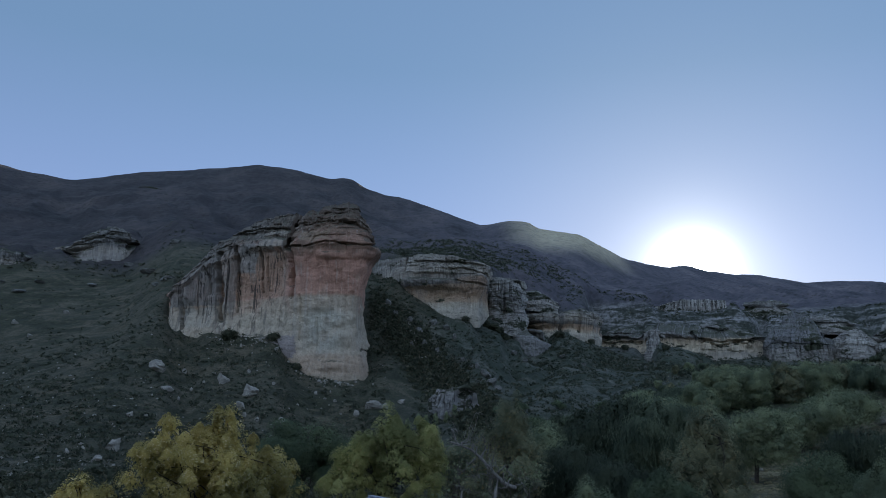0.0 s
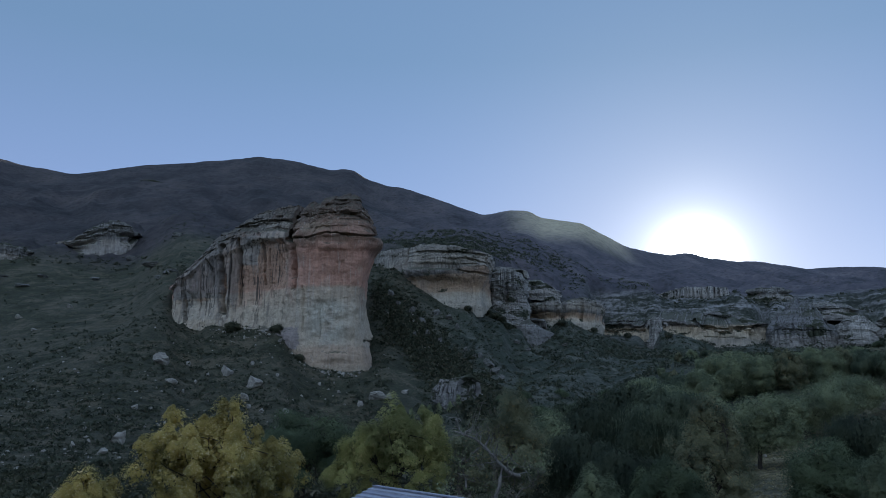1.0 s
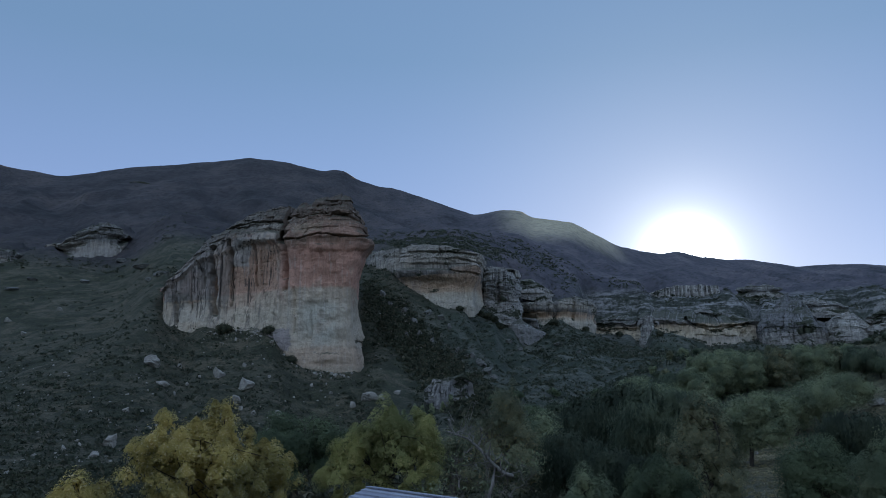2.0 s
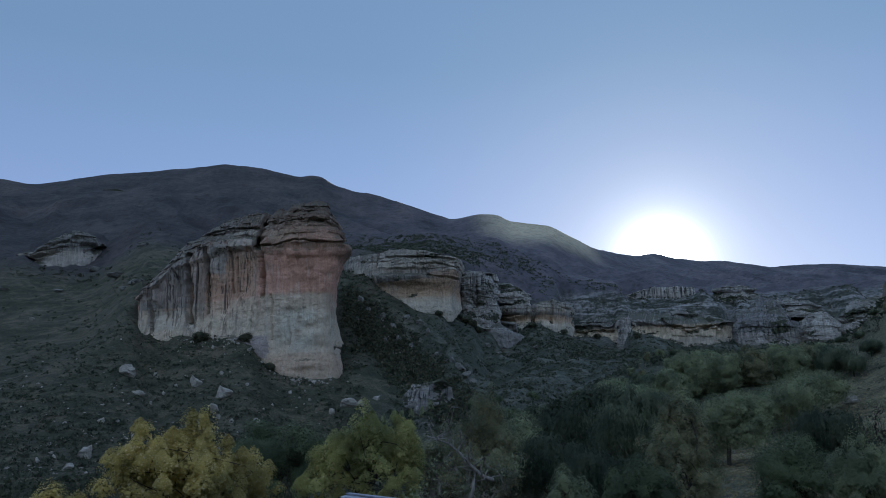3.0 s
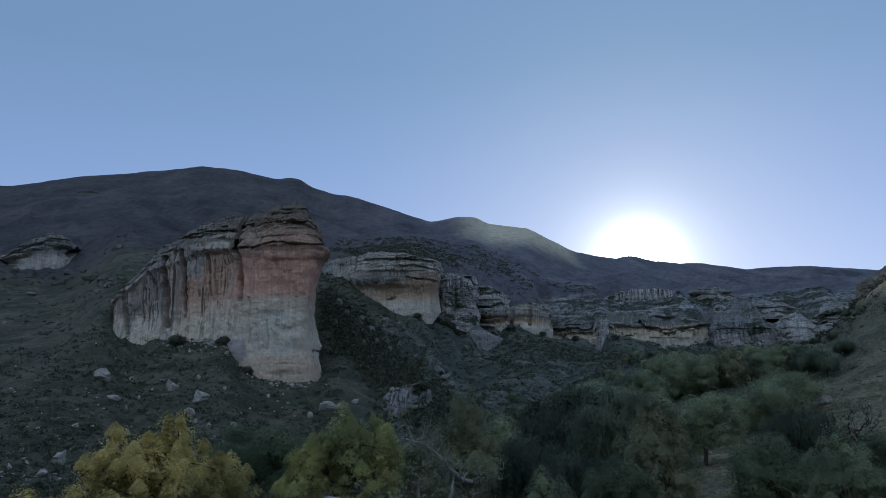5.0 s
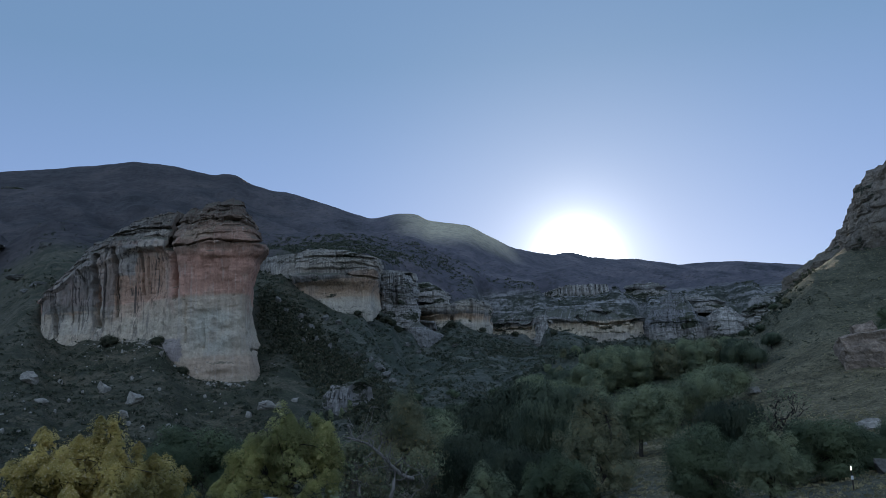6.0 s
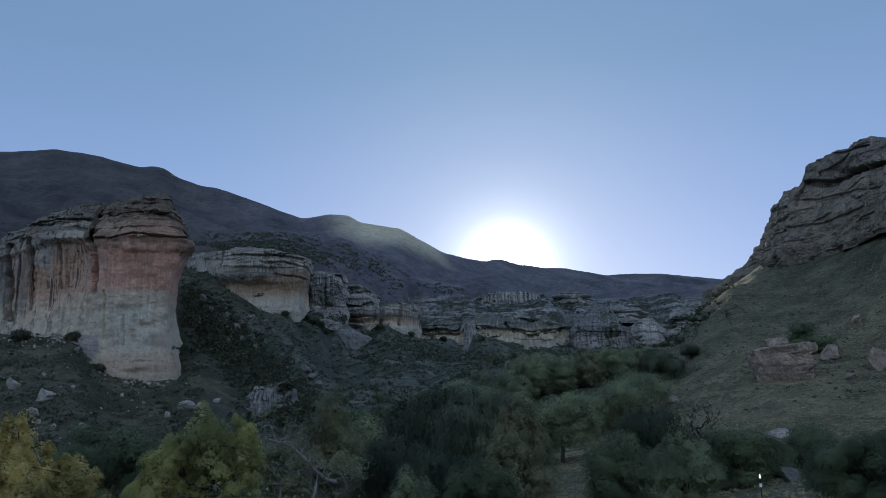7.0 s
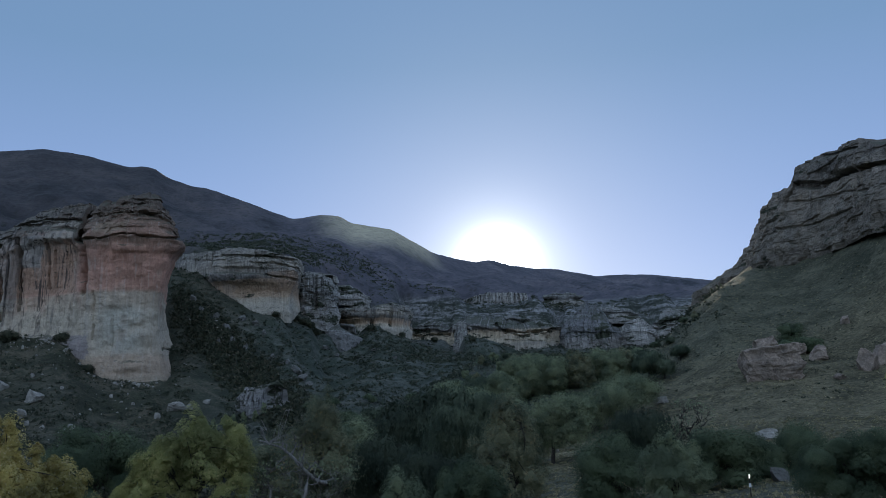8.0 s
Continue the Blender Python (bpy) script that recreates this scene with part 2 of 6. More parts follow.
def rock_material(name, stops, z0, z1, streak=0.5, stain=(0.050, 0.047, 0.046), warp=3.0, bed_from=0.0, grey=(0.5, (0.24, 0.23, 0.22)), veg=0.0, fresh=None, blotch=0.4, lichen=None, bleach=None, patches=()):
    """Bedded sandstone. stops: colours from the foot z0 to the top z1; streak: dark water stains down the face;
    grey: share and colour of the weathered skin; veg: share of scrub and moss along the beds; patches: (west, east, low, high, colour, share) of beds with a colour of their own."""
    n = Nodes(name)
    z = n.axis(2)
    wav = n.noise(0.03, 4, 0.55)
    zz = n.math("ADD", z, n.math("MULTIPLY", n.math("SUBTRACT", wav, 0.5), 2 * warp))
    f = n.math("DIVIDE", n.math("SUBTRACT", zz, z0), z1 - z0)
    c = n.ramp(f, stops)
    # the boundary of the colours is blotched and runs down in tongues
    tongue = n.noise(1.0, 5, 0.6, n.where((0.07, 0.07, 0.03)))
    c = n.mix(n.span(tongue, 0.50, 0.60, 0.0, blotch), c, n.ramp(n.math("ADD", f, -0.12), stops))
    c = n.mix(n.span(tongue, 0.50, 0.40, 0.0, blotch), c, n.ramp(n.math("ADD", f, 0.10), stops))
    if bleach:  # a paler sheet of rock: west, east, low and high edges, colour
        b = n.math("MULTIPLY", n.span(n.axis(0), bleach[0] - 5, bleach[0] + 7), n.span(n.axis(0), bleach[1] + 5, bleach[1] - 7))
        b = n.math("MULTIPLY", b, n.math("MULTIPLY", n.span(f, bleach[2] - 0.05, bleach[2] + 0.06), n.span(f, bleach[3] + 0.04, bleach[3] - 0.04)))
        c = n.mix(n.math("MULTIPLY", b, n.span(n.noise(0.10, 5, 0.6), 0.36, 0.56, 0.2, 0.95)), c, bleach[4])
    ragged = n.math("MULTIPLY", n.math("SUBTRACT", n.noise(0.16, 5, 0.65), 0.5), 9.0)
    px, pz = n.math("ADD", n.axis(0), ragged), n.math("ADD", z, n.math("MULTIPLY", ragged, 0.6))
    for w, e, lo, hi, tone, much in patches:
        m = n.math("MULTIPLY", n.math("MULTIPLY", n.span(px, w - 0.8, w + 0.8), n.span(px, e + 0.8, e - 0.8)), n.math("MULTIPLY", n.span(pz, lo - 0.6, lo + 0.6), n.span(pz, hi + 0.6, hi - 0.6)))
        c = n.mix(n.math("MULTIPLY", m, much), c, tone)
    # weathered grey skin in upright patches, more of it high up
    skin = n.noise(1.0, 5, 0.65, n.where((0.075, 0.075, 0.022)))
    skin = n.math("ADD", skin, n.math("MULTIPLY", n.math("SUBTRACT", f, 0.5), 0.10))
    if lichen:  # a stretch that has not broken off for long
        skin = n.math("ADD", skin, n.math("MULTIPLY", n.math("MULTIPLY", n.span(n.axis(0), lichen[0] - 6, lichen[0] + 2), n.span(n.axis(0), lichen[1] + 6, lichen[1] - 2)), n.span(f, 0.22, 0.5, 0.0, 0.12)))
    skin = n.span(skin, 0.50, 0.60, 0.0, grey[0])
    if fresh:  # a stretch from west to east where the rock has broken off and shows clean
        skin = n.math("MULTIPLY", skin, n.span(n.axis(0), fresh[0], fresh[1], 1.0, 0.15))
    c = n.mix(skin, c, grey[1])
    beds = n.noise(1.0, 5, 0.68, n.where((0.03, 0.03, 0.5)))
    c = n.mix(n.math("MULTIPLY", n.span(beds, 0.45, 0.62, 0.0, 0.55), n.span(f, bed_from - 0.1, bed_from + 0.15, 0.2, 1.0)), c, n.mix(1.0, c, (0.50, 0.47, 0.46), "MULTIPLY"))
    patch = n.noise(0.14, 6, 0.66, warp=0.8)
    c = n.mix(n.span(patch, 0.45, 0.66, 0.0, 0.5), c, n.mix(1.0, c, (1.35, 1.32, 1.28), "MULTIPLY"))
    brush = n.noise(1.0, 4, 0.6, n.where((0.30, 0.30, 0.035)))
    c = n.mix(n.span(brush, 0.42, 0.58, 0.30, 0.0), c, n.mix(1.0, c, (0.58, 0.57, 0.57), "MULTIPLY"))
    grain = n.noise(1.0, 6, 0.75)
    c = n.mix(n.span(grain, 0.36, 0.54, 0.28, 0.0), c, n.mix(1.0, c, (0.42, 0.42, 0.44), "MULTIPLY"))
    # dark and pale runs of water
    runs = n.noise(1.0, 4, 0.6, n.where((0.16, 0.16, 0.012)))
    thin = n.noise(1.0, 3, 0.55, n.where((0.75, 0.75, 0.012)))
    s = n.math("MULTIPLY", n.span(thin, 0.50, 0.58), n.span(runs, 0.40, 0.54))
    s = n.math("MULTIPLY", s, n.span(f, 0.15, 0.5, 0.25, 1.0))
    if fresh:
        s = n.math("MULTIPLY", s, n.span(n.axis(0), fresh[0], fresh[1], 1.0, 0.12))
    c = n.mix(n.math("MULTIPLY", s, streak), c, stain)
    pale = n.math("MULTIPLY", n.span(thin, 0.45, 0.36), n.span(runs, 0.46, 0.58))
    c = n.mix(n.math("MULTIPLY", pale, 0.3 * streak), c, (0.46, 0.43, 0.39))
    up = n.axis(2, n.geo.outputs["Normal"])
    c = n.mix(n.span(up, 0.5, 0.85, 0.0, 0.85), c, n.mix(grain, (0.030, 0.036, 0.024), (0.085, 0.084, 0.060)))
    if veg:
        g = n.noise(1.0, 6, 0.7, n.where((0.028, 0.028, 0.10)))
        g = n.math("ADD", g, n.math("MULTIPLY", n.math("SUBTRACT", n.noise(0.5, 4, 0.7), 0.5), 0.25))
        c = n.mix(n.span(g, 0.60 - 0.2 * veg, 0.66 - 0.2 * veg), c, n.ramp(grain, [(0.3, (0.022, 0.027, 0.018)), (0.7, (0.060, 0.064, 0.042))]))
    h = n.math("ADD", n.math("MULTIPLY", grain, 0.8), n.math("MULTIPLY", n.noise(1.0, 5, 0.7, n.where((0.4, 0.4, 0.3))), 0.4))
    nb = n.bump(h, 0.6, 0.8)
    nb = n.bump(thin, 0.12, 0.8, nb)
    return n.finish(c, 0.92, nb)


def leaf_material(name, dark, light, odd=None, through=0.3):
    n = Nodes(name)
    r = n.geo.outputs["Random Per Island"]
    c = n.mix(n.span(r, 0.0, 1.0, 0.42, 0.62), dark, light)
    if odd:
        c = n.mix(n.span(r, 0.86, 0.93), c, odd)
    clump = n.noise(0.38, 3, 0.55)
    c = n.mix(n.span(clump, 0.38, 0.60), n.mix(1.0, c, (0.66, 0.70, 0.70), "MULTIPLY"), n.mix(1.0, c, (1.15, 1.12, 1.05), "MULTIPLY"))
    return n.finish(c, 0.8, None, 0.0, through)


def bark_material(name, dark, light):
    n = Nodes(name)
    b = n.noise(1.0, 5, 0.7, n.where((9, 9, 2)))
    c = n.ramp(b, [(0.3, dark), (0.7, light)])
    return n.finish(c, 0.95, n.bump(b, 0.8, 0.05))


def boulder_material(name, dark, light):
    n = Nodes(name)
    a = n.noise(0.35, 5, 0.65, warp=0.5)
    b = n.noise(2.2, 5, 0.7)
    c = n.ramp(n.math("ADD", n.math("MULTIPLY", a, 0.6), n.math("MULTIPLY", b, 0.4)), [(0.33, dark), (0.52, tuple((p + q) / 2 for p, q in zip(dark, light))), (0.66, light)])
    return n.finish(c, 0.92, n.bump(n.math("ADD", a, b), 0.7, 0.35))


VELD = ground_material()


# ---- the land: one sheet of valley, talus and mountain ----
def curve(az, knots, soft=0.6):
    """A value along the bearings, from (az, value) knots, rounded over soft degrees."""
    xs, ys = zip(*knots)
    return sum(w * np.interp(az + d * soft, xs, ys) for d, w in ((-1.5, 0.08), (-1, 0.14), (-0.5, 0.18), (0, 0.2), (0.5, 0.18), (1, 0.14), (1.5, 0.08)))


def tan(el):
    return np.tan(np.radians(el))


# skyline of the mountain: bearing and height angle
SKYLINE = [(-60, 10), (-45, 14), (-36, 16.2), (-31.1, 15.2), (-29.7, 15.0), (-26.6, 14.9), (-22.3, 16.0), (-16.5, 17.0), (-14.3, 17.47), (-11.6, 17.34), (-8.6, 16.8),
           (-7.9, 17.0), (-7.1, 16.9), (-6.0, 16.28), (-4.4, 15.82), (-3.5, 15.78), (-1.1, 15.12), (2.8, 13.83), (3.9, 13.98), (4.9, 14.2), (6.5, 14.08), (7.2, 13.6), (10.3, 13.1), (11.7, 12.37),
           (13.5, 11.3), (15.4, 10.75), (16.7, 10.53), (17.7, 10.66), (19.2, 10.2), (21.4, 9.82), (22.5, 9.8), (25.6, 9.12), (27, 9.08), (29.0, 9.03), (31, 8.7), (33.9, 8.2), (38, 9), (50, 10), (70, 9)]
SKY_R = [(-60, 1500), (-30, 1900), (-14, 1800), (-7, 1700), (0, 1650), (5, 1550), (9, 1500), (13, 1560), (18, 1900), (24, 2100), (30, 2300), (40, 2300), (70, 1500)]
CLIFF_R = [(-60, 380), (-31, 380), (-23, 425), (-20, 455), (-17.6, 462), (-14, 440), (-10.7, 412), (-5.2, 402), (-4.6, 425), (-3.6, 520), (-2.6, 572), (3.3, 566), (6, 640), (8.7, 680), (11.6, 730), (14, 850), (24, 900), (34, 900), (60, 500)]
CLIFF_EL = [(-60, 0), (-31, 0.5), (-29.3, 1.2), (-23, 4.0), (-20, 5.8), (-17.6, 5.4), (-14, 5.3), (-11.9, 4.9), (-10.7, 3.4), (-9.6, 2.6), (-7.8, 2.4), (-5.1, 2.4), (-4.6, 3.6), (-3.6, 7.2), (-2.6, 8.7), (0.4, 7.2), (3.3, 6.9), (6, 6.0), (8.7, 5.6), (11.6, 5.0), (14, 4.9), (15.5, 5.3), (17.6, 4.3), (21, 4.1), (27, 3.9), (31, 4.6), (60, 4)]
TOP_R = [(-60, 700), (-30, 770), (-23, 810), (-12, 780), (-5, 640), (-2, 640), (3, 640), (6, 690), (10, 760), (13, 900), (24, 960), (40, 960), (60, 800)]
TOP_EL = [(-60, 8), (-33, 9.5), (-30.45, 10.37), (-27.3, 11.6), (-25.5, 12.05), (-22.7, 12.4), (-21.6, 12.75), (-20.1, 13.3), (-19, 13.4), (-17, 12.75), (-13, 12.2), (-7, 11.3), (-3, 11.4), (2, 11.0), (4, 10.0), (6, 9.3), (8, 8.6), (10, 7.6), (13, 7.8), (18, 8.2), (22, 7.8), (27, 7.0), (31, 7.0), (60, 6)]
TOP_DIP = [(-60, 16), (-30, 20), (-14, 18), (-9, 0), (60, 0)]  # how far the land falls behind the western knolls
SPUR_EL = [(14.4, 1.0), (14.9, 3.4), (15.72, 5.35), (17.06, 5.06), (18.55, 4.47), (19.64, 3.8), (21.0, 2.4)]  # a bushy spur below the cream wall
FOOT_R = [(-60, 200), (-30, 215), (-5, 255), (3, 290), (9, 350), (14, 420), (25, 520), (60, 350)]
FOOT_Z = [(-60, -14), (-30, -14.5), (-22, -15), (-5, -13), (3, -7), (9, 6), (14, 16), (25, 30), (60, 10)]
# the grassy hill across the stream, with its own crest
HILL_EL = [(5, -14), (9, -8), (12, -1), (13.6, 1.6), (15, 2.3), (17, 3.2), (19, 3.4), (25, 3.3), (29, 3.8), (30.6, 4.7), (31.5, 5.8), (33.1, 6.95), (34.7, 8.0), (36, 8.7), (38, 9.0), (42, 10.0), (45, 10.8), (52, 11.5), (75, 9)]
HILL_R = [(5, 240), (14, 250), (25, 275), (32, 300), (36, 305), (40, 290), (45, 262), (52, 240), (75, 220)]
HILL_TOP = [(5, -14), (14, 0.5), (25, 1.5), (30.6, 3.0), (32, 4.2), (33.5, 5.6), (35, 8), (36.5, 10.0), (38.5, 11.4), (41, 13.4), (45, 14.2), (52, 15), (75, 12)]
NEAR_Z = [(-60, -11), (10, -12), (18, -11.5), (25, -9.5), (35, -7.0), (45, -6.0), (75, -5)]
MIDDLE_EL = [(5, -8), (12, -5), (18, -2.4), (24, -1.2), (30, -0.5), (36, 0.6), (45, 0.4), (75, 0)]


BENCHES = []  # bearings, distances, feet and tops of the cliffs


CREST_ROUND = [(-60, 0.3), (2, 0.3), (4, 0.3), (7, 0.28), (11, 0.26), (14, 0.16), (70, 0.16)]  # what the rounded crest adds


def pieces(r, rs, zs):
    """Heights at r of rising sections rs, zs, with rounded joints (a monotone cubic)."""
    rs, zs = np.stack(rs), np.stack(zs)
    d = (zs[1:] - zs[:-1]) / (rs[1:] - rs[:-1])
    m = np.concatenate([d[:1], np.where(d[1:] * d[:-1] > 0, 2 * d[1:] * d[:-1] / (d[1:] + d[:-1] + 1e-9), 0), d[-1:]])
    out = np.broadcast_to(zs[0], r.shape).copy()
    for k in range(len(d)):
        w = rs[k + 1] - rs[k]
        t = np.clip((r - rs[k]) / w, 0, 1)
        h = (2 * t**3 - 3 * t**2 + 1) * zs[k] + (t**3 - 2 * t**2 + t) * w * m[k] + (3 * t**2 - 2 * t**3) * zs[k + 1] + (t**3 - t**2) * w * m[k + 1]
        out = np.where(r >= rs[k], h, out)
    return out


def land(x, y, rough=True):
    """The height of the ground at x, y (arrays)."""
    x, y = np.asarray(x, float), np.asarray(y, float)
    r = np.maximum(np.hypot(x, y), 0.5)
    az = np.degrees(np.arctan2(x, y))
    sr = curve(az, SKY_R, 1.5)
    sz = sr * tan(curve(az, SKYLINE, 0.25) - curve(az, CREST_ROUND, 0.5))
    cr, tr, fr = curve(az, CLIFF_R, 0.5), curve(az, TOP_R, 1.2), curve(az, FOOT_R, 1.5)
    cz, tz, fz = cr * tan(curve(az, CLIFF_EL, 0.5)), tr * tan(curve(az, TOP_EL, 1.0)), curve(az, FOOT_Z, 1.5)
    one = np.ones_like(r)
    mid_r = tr + 0.33 * (sr - tr)
    mid_z = tz + (0.20 + 0.12 * np.clip((az + 8) / 10, 0, 1)) * (sz - tz)
    back_r = tr + 90
    back_z = tz + (mid_z - tz) * 90 / (mid_r - tr)
    drop = curve(az, TOP_DIP, 0.8)
    back_z = np.where(drop > 0.1, np.minimum(back_z, tz - drop), back_z)
    up_r, up_z = tr + 0.7 * (sr - tr), tz + 0.66 * (sz - tz)
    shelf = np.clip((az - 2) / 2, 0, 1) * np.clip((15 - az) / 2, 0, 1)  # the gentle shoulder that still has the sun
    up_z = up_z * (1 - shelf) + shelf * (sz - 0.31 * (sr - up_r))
    dip_r = cr + 60
    dip_z = cz + (tz - cz) * 60 / (tr - cr) - curve(az, [(-60, 13), (-22, 11), (-20.2, 0), (60, 0)], 0.8)  # a hollow behind the western spur
    shelf_r = tr - 50  # a bench below the western ledges
    shelf_z = dip_z + (tz - dip_z) * (shelf_r - dip_r) / (tr - dip_r) - curve(az, [(-60, 14), (-30, 15), (-25, 24), (-22, 24), (-20, 6), (-18, 0), (60, 0)], 0.8)
    z = pieces(r, [one * 2, one * 25, one * 90, fr, cr, dip_r, shelf_r, tr, back_r, mid_r, up_r, sr, sr * 1.35, one * 4700],
               [-6 * one, -7 * one, -11 * one, fz, cz, dip_z, shelf_z, tz, back_z, mid_z, up_z, sz, sz * 0.9, sz * 0.55])
    hr = curve(az, HILL_R, 1.0)
    hz = hr * tan(curve(az, HILL_EL, 0.4))
    ht = (hr + 45) * tan(curve(az, HILL_TOP, 0.6))
    hz2 = 165 * tan(curve(az, MIDDLE_EL, 1.0))
    hill = pieces(r, [one * 2, one * 25, one * 100, one * 165, hr, hr + 45, hr + 160, hr + 420, one * 4700],
                  [-6 * one, -7 * one, curve(az, NEAR_Z, 1.0), hz2, hz, ht, ht * 0.55, -20 * one, -60 * one])
    d = z - hill
    k = 3.0
    z = np.where(np.abs(d) < k, np.maximum(z, hill) + (k - np.abs(d)) ** 2 / (4 * k), np.maximum(z, hill))
    if rough:
        calm = np.clip((r - 30) / 120, 0, 1) * np.clip((np.abs(r - sr) - 40) / 380, 0.0, 1)
        slope = np.clip((r - 700) / 500, 0, 1)
        z = z + calm * (0.9 * fbm(x / 22, y / 22, 0, 4, 3) + 0.25 * fbm(x / 4, y / 4, 0, 2, 8))
        # spurs and gullies down the mountain
        rid = 1 - np.abs(fbm(x / 150 + 0.4 * y / 150, y / 430, 0, 4, 21))
        z = z + slope * calm * (26 * (rid - 0.72) + 5 * fbm(x / 60, y / 60, 0, 4, 33))
        z = z + np.clip((r - 900) / 400, 0, 1) * 0.8 * fbm(x / 25, y / 25, 0, 3, 5)
    # ribs and runnels of the grassy slope above the stream
    own = np.clip((r - 230) / 70, 0, 1) * np.clip((600 - r) / 80, 0, 1) * np.clip((az + 0.5) / 3, 0, 1) * np.clip((14 - az) / 3, 0, 1)
    z = z + own * (7.0 * (0.6 - np.abs(fbm((x - 0.30 * y) / 34, y / 170, 0, 3, 61))) + 1.2 * fbm(x / 12, y / 12, 0, 3, 62))
    # benches under the cliffs
    for c_az, c_r, c_foot, c_top, fade, seed in BENCHES:
        rc, fc, tc = np.interp(az, c_az, c_r), np.interp(az, c_az, c_foot), np.interp(az, c_az, c_top)
        side = np.clip((az - c_az[0] + 0.57 * fade) / fade, 0, 1) * np.clip((c_az[-1] + 0.57 * fade - az) / fade, 0, 1)
        side = side * side * (3 - 2 * side)
        rag = 1.5 * fbm(x / 11, y / 11, 0, 4, seed, 0.6)
        front = fc + rag + 0.9 - 0.33 * np.maximum(rc - 3 - r, 0)
        behind = fc + (tc - fc) * np.clip((r - rc - 8) / 22, 0, 1) - 0.6
        cap = np.where(r < rc + 6, front, np.maximum(behind, fc))
        use = side * np.clip((r - rc + 170) / 60, 0, 1) * np.clip((rc + 60 - r) / 25, 0, 1)
        z = np.where(z > cap, z + (cap - z) * use, z)
    spur = 832 * tan(curve(az, SPUR_EL, 0.15)) - 0.5 * np.abs(r - 832) + 1.6 * fbm(x / 9, y / 9, 0, 3, 64)
    z = np.where((az > 14.3) & (az < 21.0) & (np.abs(r - 832) < 110), np.maximum(z, spur), z)
    # behind the balcony: an unseen hillside, added to bounce the low sun forward
    back = np.clip((np.abs(az) - 70) / 50, 0, 1)
    back = back * back * (3 - 2 * back)
    rear = -6 + 0.34 * np.clip(r - 40, 0, 700) - 0.1 * np.clip(r - 740, 0, 4000)
    return EYE + z * (1 - back) + back * rear


def ground_height(x, y):
    return float(land(np.array([x]), np.array([y]))[0])


# ---- cliffs ----
def resample(points, n):
    p = np.array([tuple(q) for q in points], float)
    for _ in range(2):
        q = [p[0]]
        for a, b in zip(p[:-1], p[1:]):
            q += [0.75 * a + 0.25 * b, 0.25 * a + 0.75 * b]
        p = np.array(q + [p[-1]])
    s = np.concatenate([[0], np.cumsum(np.linalg.norm(np.diff(p[:, :2], axis=0), axis=1))])
    u = np.linspace(0, s[-1], n)
    return np.stack([np.interp(u, s, p[:, k]) for k in range(p.shape[1])], 1), u


def blocks(U, Z, thick, wide, seed):
    """Jointed beds: a chance offset from -1 to 1 for each block of each bed."""
    q = Z / thick + 0.35 * fbm(U / 40, Z / 25, 0, 2, seed)
    row = np.floor(q).astype(np.int64)
    w = wide * (1 + 0.5 * _hash(row, 0 * row, 0 * row, seed + 3))
    col = np.floor(U / w + 7 * _hash(row, 0 * row + 5, 0 * row, seed) + 0.25 * vnoise(Z / 2, U / 30, 0, seed)).astype(np.int64)
    return _hash(row, col, 0 * row, seed + 1), _hash(row, 0 * row, 0 * row + 9, seed + 2), q - row


def shaped(T, E, dist, U, Z, feats, seed):
    """Metres out or in at bearings T and height angles E. feats: ("slot", places, width, depth), a crack or an undercut along a line of (bearing, angle);
    ("bulge", bearing, angle, half width, half height, metres), a rounded block that stands out or a hollow."""
    k = radians(1) * dist
    wob = 0.06 * fbm(U / 5, Z / 5, 0, 3, seed + 70, 0.6)
    tt, ee = T + wob, E + 0.05 * fbm(U / 6, Z / 4, 0, 3, seed + 71, 0.6)
    out = 0 * T
    for f in feats:
        if f[0] == "slot":
            best = np.full(T.shape, 1e9)
            for (a0, e0), (a1, e1) in zip(f[1][:-1], f[1][1:]):
                da, de = a1 - a0, e1 - e0
                t = np.clip(((tt - a0) * da + (ee - e0) * de) / (da * da + de * de), 0, 1)
                best = np.minimum(best, np.hypot(tt - a0 - t * da, ee - e0 - t * de) * k)
            out = out - f[3] * np.exp(-(best / (f[2] * (1 + 0.4 * vnoise(U / 4, Z / 4, 0, seed + 72)))) ** 4)
        else:
            q = ((tt - f[1]) / f[3]) ** 4 + ((ee - f[2]) / f[4]) ** 4
            out = out + f[5] * np.exp(-q)
    return out


